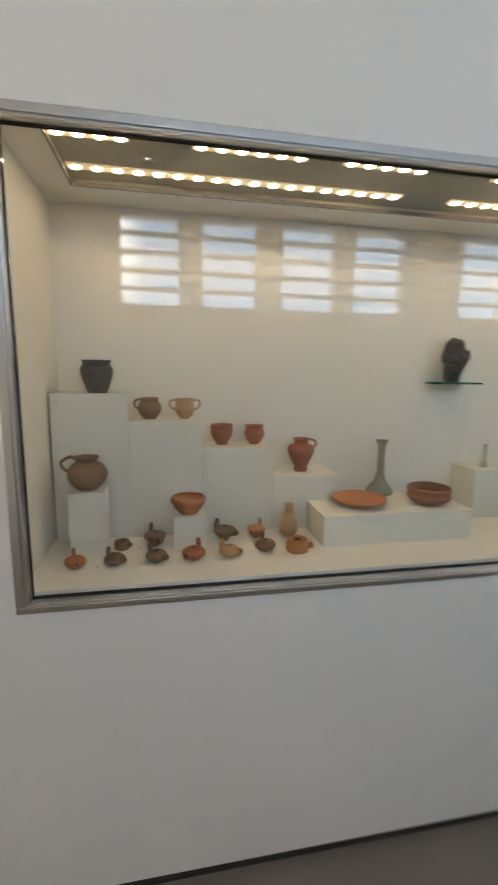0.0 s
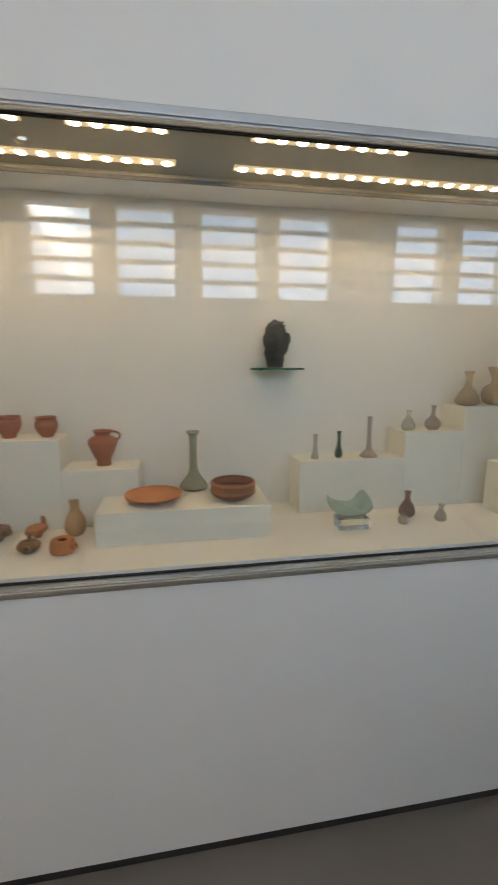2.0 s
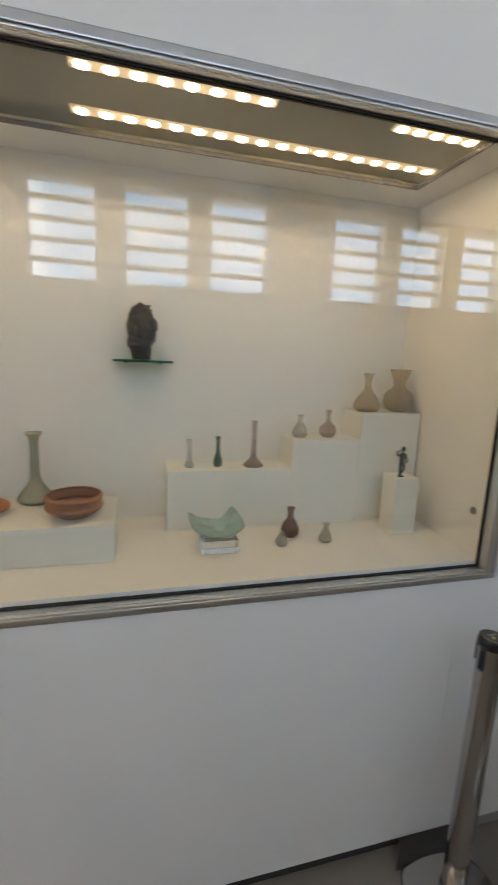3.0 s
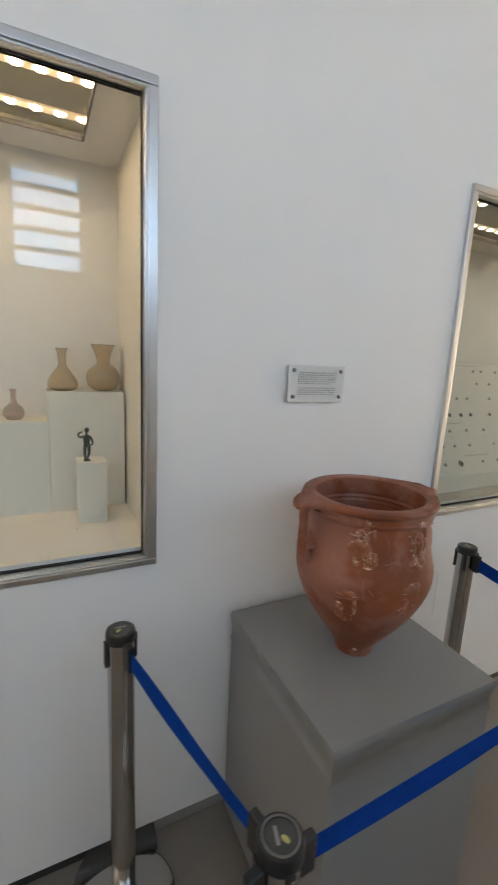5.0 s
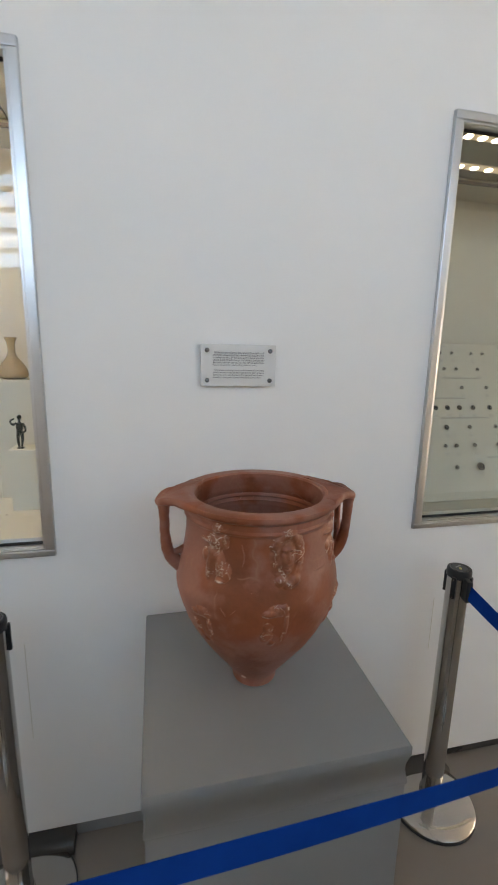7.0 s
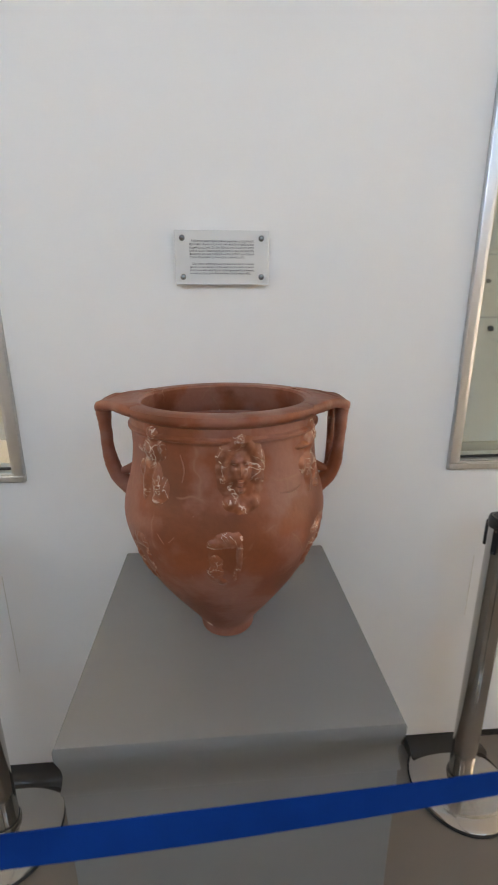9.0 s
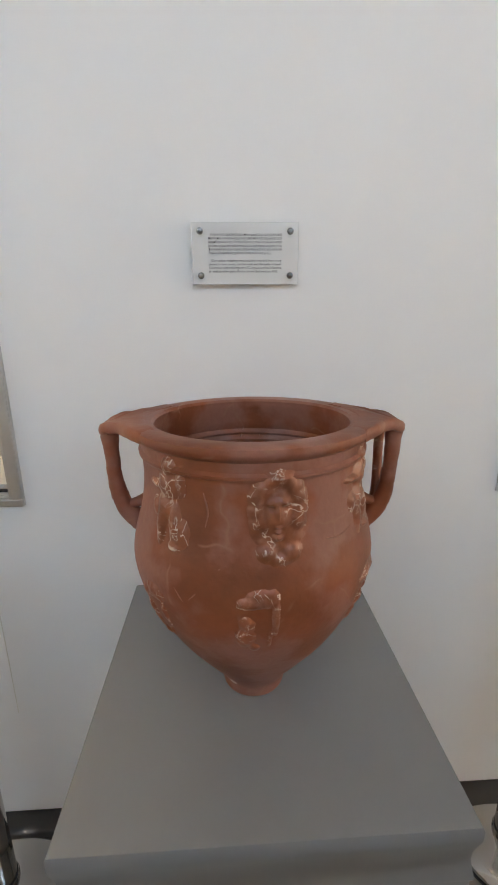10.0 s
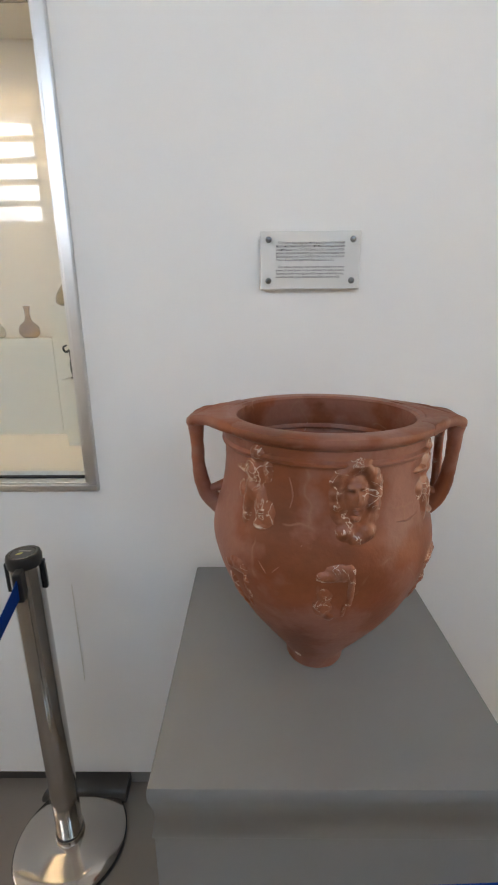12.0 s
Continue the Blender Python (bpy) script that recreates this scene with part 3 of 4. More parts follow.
pot("two_handled_cup", -2.316, 0.52, 1.548, [(0.019, 0), (0.021, 0.006), (0.031, 0.018), (0.042, 0.04), (0.036, 0.055), (0.035, 0.066), (0.038, 0.08)], CLAY_TAN, "small tan clay cup with two loop handles", "cup", [(-1, 0.038, 0.072, 0.04, 0.036, 0.022, 0.004), (1, 0.038, 0.072, 0.04, 0.036, 0.022, 0.004)])
pot("clay_beaker", -2.166, 0.52, 1.44, [(0.023, 0), (0.026, 0.006), (0.026, 0.012), (0.042, 0.036), (0.046, 0.062), (0.043, 0.072), (0.046, 0.082)], CLAY_RED, "red clay beaker with a narrow foot", "beaker", wall=0.004)
pot("clay_beaker", -2.028, 0.52, 1.44, [(0.02, 0), (0.023, 0.005), (0.034, 0.02), (0.043, 0.045), (0.037, 0.064), (0.034, 0.069), (0.041, 0.078)], CLAY_RED, "rounded red clay beaker with flared rim", "beaker", wall=0.004)
pot("clay_jug", -1.822, 0.52, 1.318, [(0.027, 0), (0.029, 0.012), (0.027, 0.02), (0.042, 0.05), (0.057, 0.092), (0.048, 0.112), (0.03, 0.12), (0.03, 0.131), (0.037, 0.141)], CLAY_RED, "orange red clay jug with one handle", "jug", [(1, 0.1, 0.134, 0.05, 0.031, 0.018, 0.005)])
pot("brown_jug", -2.668, 0.342, 1.316, [(0.034, 0), (0.038, 0.006), (0.06, 0.028), (0.068, 0.058), (0.055, 0.086), (0.036, 0.098), (0.037, 0.106), (0.043, 0.117)], CLAY_BROWN, "round brown clay jug with a high handle on a narrow riser", "jug", [(-1, 0.066, 0.113, 0.064, 0.04, 0.022, 0.006)])
pot("clay_bowl", -2.312, 0.335, 1.213, [(0.034, 0), (0.037, 0.005), (0.05, 0.022), (0.064, 0.045), (0.066, 0.053), (0.062, 0.062)], CLAY_ORANGE, "tan orange clay bowl on a cube riser", "bowl", wobble=0.03)
pot("clay_flask", -1.912, 0.365, FLOOR_Z, [(0.022, 0), (0.028, 0.006), (0.038, 0.03), (0.037, 0.052), (0.026, 0.08), (0.017, 0.094), (0.016, 0.118), (0.019, 0.131)], CLAY_TAN, "pear-shaped brown clay flask with a narrow neck", "flask", wobble=0.03)
pot("clay_dish", -1.621, 0.35, 1.211, [(0.05, 0), (0.054, 0.004), (0.056, 0.008), (0.085, 0.014), (0.104, 0.022), (0.108, 0.029)], CLAY_ORANGE, "shallow orange clay dish on a low riser", "dish", wall=0.006, wobble=0.008)
pot("grooved_bowl", -1.32, 0.335, 1.211, [(0.05, 0), (0.055, 0.004), (0.078, 0.018), (0.088, 0.03), (0.084, 0.038), (0.085, 0.05), (0.088, 0.062), (0.083, 0.068)], CLAY_RUST, "shallow brown red clay bowl with a grooved side", "bowl", wobble=0.01)


def oil_lamp(x, y, turn, size, mat, label, kind):
    """A small clay lamp: body, nozzle, filling hole and an upright lug."""
    t = thing("oil_lamp", pose(x, y, FLOOR_Z, 0, 0, turn), label, "oil lamp", "clay oil lamps")
    s = size
    if kind == "round":
        prof = [(0.018 * s, 0), (0.02 * s, 0.003), (0.034 * s, 0.014 * s), (0.036 * s, 0.024 * s), (0.026 * s, 0.034 * s), (0.012 * s, 0.036 * s), (0.008 * s, 0.037 * s)]
    elif kind == "drum":
        prof = [(0.03 * s, 0), (0.034 * s, 0.004), (0.036 * s, 0.02 * s), (0.033 * s, 0.036 * s), (0.03 * s, 0.04 * s), (0.015 * s, 0.038 * s)]
    else:
        prof = [(0.012 * s, 0), (0.016 * s, 0.006), (0.022 * s, 0.016 * s), (0.038 * s, 0.034 * s), (0.036 * s, 0.044 * s), (0.018 * s, 0.05 * s), (0.008 * s, 0.05 * s)]
    top = prof[-1][1]
    part("body", vessel(prof, 0.003, 4, 28, 0.06, x * 9), mat, t, smooth=True)
    part("nozzle", sweep([(0.022 * s, 0, top * 0.55), (0.036 * s, 0, top * 0.58), (0.047 * s, 0, top * 0.68)], [0.013 * s, 0.011 * s, 0.0095 * s], 4, 10), mat, t, smooth=True)
    # The nozzle is solid; its hole is drawn as a dark disc.
    part("wick_hole", lathe([(0, 0.0008), (0.005 * s, 0.0008), (0.006 * s, 0), (0, -0.001)], 12), CLAY_DARK, t, "dark disc drawn as the wick hole").matrix_basis = pose(0.0472 * s, 0, top * 0.69, 0, 82, 0)
    if kind != "drum":
        part("lug", sweep([(-0.024 * s, 0, top * 0.6), (-0.029 * s, 0, top * 1.0), (-0.027 * s, 0, top * 1.35), (-0.023 * s, 0, top * 1.55)], [0.009 * s, 0.0095 * s, 0.0095 * s, 0.006 * s], 4, 9, 0.7), mat, t, smooth=True)
    return t


LAMPS = [(-2.692, 0.195, -70, 0.95, CLAY_ORANGE, "round", "orange clay lamp with a slim lug"), (-2.566, 0.197, -35, 0.95, CLAY_GREY, "round", "grey brown clay lamp with a curled lug"), (-2.428, 0.2, -40, 1.0, CLAY_GREY, "round", "worn brown clay lamp, low and round"),
         (-2.30, 0.2, -125, 1.1, CLAY_RED, "round", "reddish clay lamp with a short lug"), (-2.175, 0.205, -30, 1.0, CLAY_TAN, "round", "dull tan clay lamp with an upright lug"), (-2.037, 0.235, -80, 1.05, CLAY_BROWN, "round", "brown clay lamp with a round body"),
         (-1.922, 0.212, -25, 1.15, CLAY_ORANGE, "drum", "flat orange brown clay lamp with a short nozzle"), (-2.555, 0.325, -25, 0.8, CLAY_BROWN, "drum", "squat brown drum-shaped clay lamp"), (-2.437, 0.335, -60, 1.05, CLAY_GREY, "stem", "purplish brown footed clay lamp with a tall lug"),
         (-2.175, 0.35, -20, 1.1, CLAY_GREY, "stem", "large grey brown clay lamp with an open nozzle"), (-2.045, 0.36, -130, 0.95, CLAY_ORANGE, "stem", "bright orange pointed clay lamp")]
for x, y, turn, s, mat, kind, label in LAMPS:
    oil_lamp(x, y, turn, s, mat, label, kind)

# numbered markers beside the exhibits
for x, y, z in ([(a - 0.055, b - 0.02, FLOOR_Z) for a, b, *_ in LAMPS] + [(-1.775, 0.3, 1.21), (-1.43, 0.3, 1.21), (-0.985, 0.47, 1.316), (-0.87, 0.47, 1.316), (-0.565, 0.46, 1.429), (-0.43, 0.46, 1.429), (-0.262, 0.46, 1.536), (-0.2, 0.25, FLOOR_Z)]):
    solid("number_marker", lathe([(0.0026, 0), (0.0026, 0.0015), (0.002, 0.002), (0, 0.002)], 10), CLAY_GREY, pose(x, y, z), "tiny dark round number marker beside an exhibit", "marker", "exhibit number markers")


# ---- ancient glass in the first case ----
def glass_vessel(name, x, y, z, profile, mat, label, category="glass bottle", wall=0.0022):
    ob = solid(name, vessel(profile, wall, 5, 36, 0.015, x * 5), mat, pose(x, y, z), label, category, "ancient glass vessels", smooth=True)
    return ob


glass_vessel("long_necked_flask", -1.464, 0.485, 1.211, [(0.045, 0), (0.057, 0.006), (0.056, 0.02), (0.034, 0.05), (0.019, 0.08), (0.016, 0.13), (0.015, 0.19), (0.017, 0.222), (0.027, 0.236), (0.026, 0.241)], G_OLIVE, "tall olive green glass flask with a flared rim", wall=0.003)
glass_vessel("tube_bottle", -0.938, 0.5, 1.316, [(0.014, 0), (0.018, 0.006), (0.012, 0.022), (0.0085, 0.04), (0.0085, 0.098), (0.0125, 0.107)], G_CLEAR, "thin pale glass tube bottle")
glass_vessel("dark_bottle", -0.83, 0.5, 1.316, [(0.011, 0), (0.017, 0.01), (0.016, 0.03), (0.009, 0.055), (0.0075, 0.1), (0.012, 0.116)], G_DARK, "slim dark green glass bottle")
glass_vessel("candlestick_bottle", -0.69, 0.5, 1.316, [(0.036, 0), (0.04, 0.005), (0.026, 0.02), (0.012, 0.04), (0.0095, 0.09), (0.0095, 0.165), (0.0145, 0.177)], G_PINK, "tall brownish glass bottle with a wide low base")
glass_vessel("small_flask", -0.5, 0.51, 1.429, [(0.022, 0), (0.03, 0.012), (0.026, 0.034), (0.012, 0.056), (0.008, 0.074), (0.013, 0.088)], G_CLEAR, "small clouded pear-shaped glass flask")
glass_vessel("small_flask", -0.38, 0.51, 1.429, [(0.022, 0), (0.034, 0.018), (0.03, 0.042), (0.012, 0.06), (0.008, 0.09), (0.0125, 0.108)], G_PINK, "small rosy round glass flask with a narrow neck")
glass_vessel("amber_flask", -0.216, 0.51, 1.536, [(0.038, 0), (0.052, 0.014), (0.048, 0.04), (0.03, 0.068), (0.015, 0.09), (0.014, 0.13), (0.022, 0.152)], G_AMBER, "amber pear-shaped glass flask with a flat lip")
glass_vessel("globular_vase", -0.072, 0.51, 1.536, [(0.03, 0), (0.052, 0.014), (0.062, 0.045), (0.052, 0.078), (0.026, 0.1), (0.024, 0.122), (0.034, 0.15), (0.044, 0.172)], G_AMBER, "amber round glass vase with a wide flared neck")
glass_vessel("wine_bottle", -0.584, 0.335, FLOOR_Z, [(0.022, 0), (0.032, 0.012), (0.033, 0.03), (0.022, 0.056), (0.012, 0.072), (0.0115, 0.098), (0.016, 0.108)], G_WINE, "small wine brown glass bottle on the case floor")
glass_vessel("unguent_flask", -0.64, 0.262, FLOOR_Z, [(0.016, 0), (0.022, 0.012), (0.016, 0.03), (0.008, 0.04), (0.011, 0.046)], G_CLEAR, "tiny pale glass flask on the case floor")
glass_vessel("unguent_flask", -0.472, 0.268, FLOOR_Z, [(0.018, 0), (0.024, 0.01), (0.016, 0.034), (0.009, 0.046), (0.009, 0.058), (0.014, 0.068)], G_CLEAR, "small pale glass flask with flared mouth")

# boat-shaped broken bowl on a clear stand
stand = solid("acrylic_stand", box(-0.06, 0.06, -0.035, 0.035, 0, 0.045, 0.003), CLEAR_ACRYLIC, pose(-0.862, 0.262, FLOOR_Z), "clear acrylic block stand under a glass bowl", "stand")
bm = bmesh.new()
nu, nv = 40, 12
def bowl_point(i, j, inner):
    a, t = 2 * math.pi * i / nu, j / nv
    edge = 0.044 + 0.044 * math.cos(a) ** 2 - 0.006 * (1 + math.cos(a * 5 + 0.6)) * 0.5
    h = edge * t ** 1.9
    r = math.sin(t * math.pi / 2) ** 0.8
    k = 1.0 if not inner else 0.955
    roll = max(0.0, math.cos(a)) * max(0.0, (t - 0.55) / 0.45) ** 1.5
    return ((0.104 * math.cos(a)) * r * k - 0.055 * roll, (0.052 * math.sin(a)) * r * k, 0.004 + h + 0.016 * roll + (0.003 if inner and j < nv else 0))
shells = []
for inner in (False, True):
    rows = [[bm.verts.new(bowl_point(0, 0, inner))]] + [[bm.verts.new(bowl_point(i, j, inner)) for i in range(nu)] for j in range(1, nv + 1)]
    for a, b in zip(rows, rows[1:]):
        for i in range(nu):
            k = (i + 1) % nu
            bm.faces.new((a[0], b[i], b[k]) if len(a) == 1 else (a[i], a[k], b[k], b[i]))
    shells.append(rows[-1])
for i in range(nu):
    k = (i + 1) % nu
    bm.faces.new((shells[0][i], shells[0][k], shells[1][k], shells[1][i]))
solid("boat_bowl", bm, G_GREEN, pose(-0.862, 0.262, FLOOR_Z + 0.042), "broken pale green boat-shaped glass bowl on a clear stand", "bowl", smooth=True)

# glass shelf and carved head
shelf = thing("wall_shelf", pose(-1.103, 0.606, 1.705), "small green-edged glass shelf holding a carved head", "shelf")
part("shelf_glass", box(-0.102, 0.102, -0.125, -0.002, -0.008, 0.0, 0.0008), SHELF_GLASS, shelf)
for x in (-0.06, 0.06):
    part("bracket", box(x - 0.006, x + 0.006, -0.03, 0.0, -0.014, -0.0085, 0.001), CHROME, shelf)
bm = blob(0.041, 0.05, 0.066, Matrix.Translation((0.0, 0, 0.118)) @ pose(0, 0, 0, 0, -8, 0), 4, 0.16, 2.0)
blob(0.03, 0.04, 0.04, Matrix.Translation((-0.006, 0.004, 0.158)), 3, 0.25, 5.0, bm)      # crown
blob(0.017, 0.022, 0.027, Matrix.Translation((0.031, -0.012, 0.124)), 3, 0.25, 7.0, bm)   # bun of hair
blob(0.034, 0.036, 0.042, Matrix.Translation((-0.004, -0.012, 0.073)), 3, 0.15, 8.0, bm)  # jaw
blob(0.03, 0.034, 0.062, Matrix.Translation((-0.004, 0.008, 0.048)), 3, 0.14, 9.0, bm)    # neck
blob(0.0075, 0.012, 0.02, Matrix.Translation((-0.006, -0.05, 0.104)), 2, 0.1, 1.0, bm)    # nose
blob(0.014, 0.009, 0.005, Matrix.Translation((-0.005, -0.047, 0.079)), 2, 0.1, 2.5, bm)   # mouth
blob(0.017, 0.016, 0.012, Matrix.Translation((-0.005, -0.036, 0.06)), 2, 0.1, 3.5, bm)    # chin
for k in range(5):                                                                        # bands of hair and brow
    blob(0.036 - 0.004 * abs(k - 1), 0.046 - 0.003 * k, 0.0055, Matrix.Translation((0.002, -0.006 + 0.003 * k, 0.122 + 0.016 * k)) @ pose(0, 0, 0, 14, -14, 0), 3, 0.2, k * 1.7, bm)
low = 0.012
for v in bm.verts:
    v.co = (v.co.x * 1.28, v.co.y * 0.85, max(v.co.z - low, 0.0) * 1.03)
solid("carved_head", bm, BASALT, pose(-1.108, 0.538, 1.706, 0, 0, -22), "small dark stone carved head fragment on a glass shelf", "sculpture", smooth=True)

# bronze figurine
bm = blob(0.0115, 0.008, 0.02, Matrix.Translation((0, 0, 0.074)), 3, 0.1, 1.0)
blob(0.0075, 0.008, 0.0095, Matrix.Translation((0.001, 0, 0.108)), 3, 0.08, 2.0, bm)
blob(0.004, 0.004, 0.006, Matrix.Translation((0, 0, 0.097)), 2, 0, 0, bm)
blob(0.011, 0.009, 0.01, Matrix.Translation((0, 0, 0.057)), 3, 0.1, 3.0, bm)
for pts, rr in (([(-0.006, 0, 0.052), (-0.0075, -0.002, 0.028), (-0.005, 0.001, 0.004), (-0.005, -0.004, 0.0)], [0.0062, 0.005, 0.0036, 0.003]), ([(0.006, 0, 0.052), (0.007, -0.003, 0.03), (0.003, 0.003, 0.014), (0.002, 0.004, 0.006)], [0.006, 0.0048, 0.0036, 0.003]),
                ([(-0.009, 0, 0.088), (-0.021, -0.002, 0.083), (-0.027, -0.004, 0.096), (-0.014, -0.006, 0.104)], [0.004, 0.0036, 0.003, 0.0026]), ([(0.009, 0, 0.088), (0.017, 0, 0.074), (0.018, -0.004, 0.06), (0.01, -0.007, 0.056)], [0.004, 0.0036, 0.003, 0.0026])):
    merge(bm, sweep(pts, rr, 5, 8))
box(-0.012, 0.01, -0.008, 0.008, -0.0005, 0.004, 0.001, bm)
solid("bronze_figurine", bm, BRONZE, pose(-0.155, 0.318, 1.3085), "small dark bronze standing figurine on a narrow riser", "figurine", smooth=True)


# ---- coin panel in the second case ----
SLOPE = math.degrees(math.atan(0.62))
P0 = Vector((V2[0], 0.131, FLOOR_Z))


def on_panel(u, v, lift=0.0):
    """A pose on the leaning panel: u along the wall, v up the slope."""
    return Matrix.Translation(P0) @ pose(0, 0, 0, 90 - SLOPE, 0, 0) @ pose(u, v, lift)


panel = thing("coin_display_board", on_panel(0, 0), "leaning cream board with rows of mounted coins", "display board")
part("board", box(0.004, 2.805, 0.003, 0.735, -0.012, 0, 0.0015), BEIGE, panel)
def v_of(z):
    return (z - FLOOR_Z) / math.cos(radians(SLOPE))
ROWS = [(1.665, [0.261, 0.325, 0.386, 0.448, 0.55, 0.61, 0.80, 0.87, 1.0], "worn", 0.0088), (1.595, [0.259, 0.322, 0.385, 0.447, 0.56, 0.79, 0.9], "worn", 0.0092), (1.515, [0.212, 0.448, 0.575, 0.66, 0.85], "worn", 0.009),
        (1.432, [0.29, 0.348, 0.408, 0.475, 0.56, 0.64, 0.8], "dark", 0.0098), (1.355, [0.318, 0.43, 0.56, 0.7, 0.86], "worn", 0.0095), (1.285, [0.29, 0.343, 0.43, 0.545, 0.74], "worn", 0.009), (1.205, [0.317, 0.43, 0.6, 0.72, 0.9], "worn", 0.01)]
seeded = random.Random(4)
blank = {}
for z, us, tone, size in ROWS:
    for k, u in enumerate(us):
        big = z == 1.205 and k == 1
        dark = tone == "dark" or big or (z == 1.355 and k == 0)
        r = 0.017 if big else size * (1.15 if dark else seeded.uniform(0.85, 1.05))
        ob = solid("coin", lathe([(0, 0), (r, 0), (r * 1.02, 0.0012), (r * 0.92, 0.0024), (r * 0.8, 0.0021), (r * 0.4, 0.0027), (0, 0.0028)], 22, 0.05, u * 30), COIN_DARK if dark else COIN, on_panel(u, v_of(z), 0.0115), "dark worn bronze coin on the cream board" if dark else "worn grey brown coin on the cream board", "coin", "mounted coins", smooth=True)
        part("mounting_pin", lathe([(0.002, -0.0114), (0.002, 0), (0, 0)], 8), CHROME, ob)
        tag = part("number_label", box(-0.008, 0.008, -0.006, 0.006, 0, 0.0008), LABEL_PALE, panel, "pale printed number label")
        tag.matrix_basis = pose(u + 0.006, v_of(z) - 0.034, 0.0004)
for z, u, w in ((1.7, 0.31, 0.18), (1.7, 0.75, 0.2), (1.56, 0.42, 0.2), (1.475, 0.27, 0.24), (1.395, 0.36, 0.24), (1.24, 0.53, 0.2)):
    part("caption_line", box(0, w, -0.0035, 0.0035, 0, 0.0006), LABEL_INK, panel, "small grey printed caption line").matrix_basis = pose(u - 0.05, v_of(z), 0.0004)


# ---- plinth and crater ----
plinth = thing("plinth", pose(0.542, -0.317, 0), "square grey painted plinth with an overhanging top slab", "plinth")
bm = bmesh.new()
rings = []
for off, z in ((0.009, 0.7318), (0.003, 0.7322), (0.0015, 0.737), (0.003, 0.745), (0.0055, 0.756), (0.0072, 0.769), (0.0065, 0.783), (0.0035, 0.797), (0.0008, 0.808), (0.0, 0.814), (0.0, 0.829), (0.002, 0.834), (0.007, 0.836)):
    back = 0.287 - min(off, 0.002)
    rings.append([bm.verts.new(q) for q in ((-0.281 + off, -0.287 + off, z), (0.281 - off, -0.287 + off, z), (0.281 - off, back, z), (-0.281 + off, back, z))])
for a, b in zip(rings, rings[1:]):
    for k in range(4):
        bm.faces.new((a[k], a[(k + 1) % 4], b[(k + 1) % 4], b[k]))
bm.faces.new(list(reversed(rings[0])))
bm.faces.new(rings[-1])
part("top_slab", bm, PLINTH, plinth, "top slab with a hollow moulded edge", True)
part("body", box(-0.277, 0.277, -0.2825, 0.284, 0.03, 0.7315, 0.003), PLINTH, plinth)
part("toe_kick", box(-0.255, 0.255, -0.26, 0.28, 0, 0.03), DARK, plinth, "dark recessed toe kick")

AXIS = (0.539, -0.33)
crater = thing("clay_crater", pose(AXIS[0], AXIS[1], 0.836, 0, 0, -2.5), "large restored terracotta crater with relief figures and two handles", "vase")
PROFILE = [(0.052, 0), (0.0555, 0.004), (0.0565, 0.014), (0.0605, 0.028), (0.0775, 0.054), (0.107, 0.094), (0.139, 0.14), (0.167, 0.19), (0.186, 0.24), (0.1935, 0.285), (0.188, 0.325), (0.177, 0.365), (0.1715, 0.41), (0.1715, 0.444)]
def body_radius(z):
    for (ra, za), (rb, zb) in zip(PROFILE, PROFILE[1:]):
        if za <= z <= zb:
            return ra + (rb - ra) * (z - za) / (zb - za)
    return PROFILE[-1][0]
outer = [(q[0], q[1]) for q in catmull(PROFILE, 8)]
inner = [(max(r - 0.016, 0.01) + 0.0011 * math.sin(z * 480) + 0.0006 * math.sin(z * 1130), z) for r, z in reversed(outer) if z > 0.035]
moulding = [(0.1722, 0.447), (0.1762, 0.451), (0.1765, 0.455), (0.1725, 0.459), (0.173, 0.472), (0.179, 0.476), (0.1845, 0.480), (0.1865, 0.486), (0.185, 0.492), (0.18, 0.4945), (0.167, 0.4952), (0.1545, 0.494), (0.1505, 0.490), (0.1512, 0.484), (0.1502, 0.478), (0.1525, 0.472), (0.1515, 0.466), (0.154, 0.46), (0.153, 0.452)]
part("body", lathe([(0, 0.003)] + outer + moulding + inner + [(0, 0.034)], 160, 0.012, 3.0), TERRACOTTA, crater, smooth=True)


def roughen(bm, amount, scale):
    """Uneven hand-worked skin on a clay part."""
    bm.normal_update()
    for v in bm.verts:
        v.co += v.normal * amount * (noise.noise(v.co * scale) + 0.5 * noise.noise(v.co * scale * 2.7))
    return bm


def lug(side):
    """The flat lug that widens the rim above a handle."""
    bm = bmesh.new()
    arc = [(0.162 * math.cos(radians(q)), 0.162 * math.sin(radians(q))) for q in (36, 24, 12, 0, -12, -24, -36)]
    edge = catmull([(0.149, -0.112), (0.178, -0.076), (0.198, -0.05), (0.216, -0.041), (0.231, -0.03), (0.239, -0.01), (0.2395, 0.008), (0.233, 0.026), (0.218, 0.038), (0.199, 0.05), (0.178, 0.076), (0.149, 0.112)], 3)
    outline = [(float(q[0]), float(q[1])) for q in edge] + arc
    rings = []
    for inset, z in ((0.009, 0.4765), (0.004, 0.4775), (0.001, 0.481), (0.0, 0.486), (0.001, 0.491), (0.004, 0.4945), (0.009, 0.4958)):
        k = 1 - inset / 0.05
        rings.append([bm.verts.new((side * (0.19 + (x - 0.19) * k), y * k, z - 14 * max(0.0, x - 0.212) ** 2)) for x, y in outline])
    for p, q in zip(rings, rings[1:]):
        for k in range(len(outline)):
            j = (k + 1) % len(outline)
            bm.faces.new((p[k], p[j], q[j], q[k]))
    bm.faces.new(rings[0])
    bm.faces.new(rings[-1])
    return bm


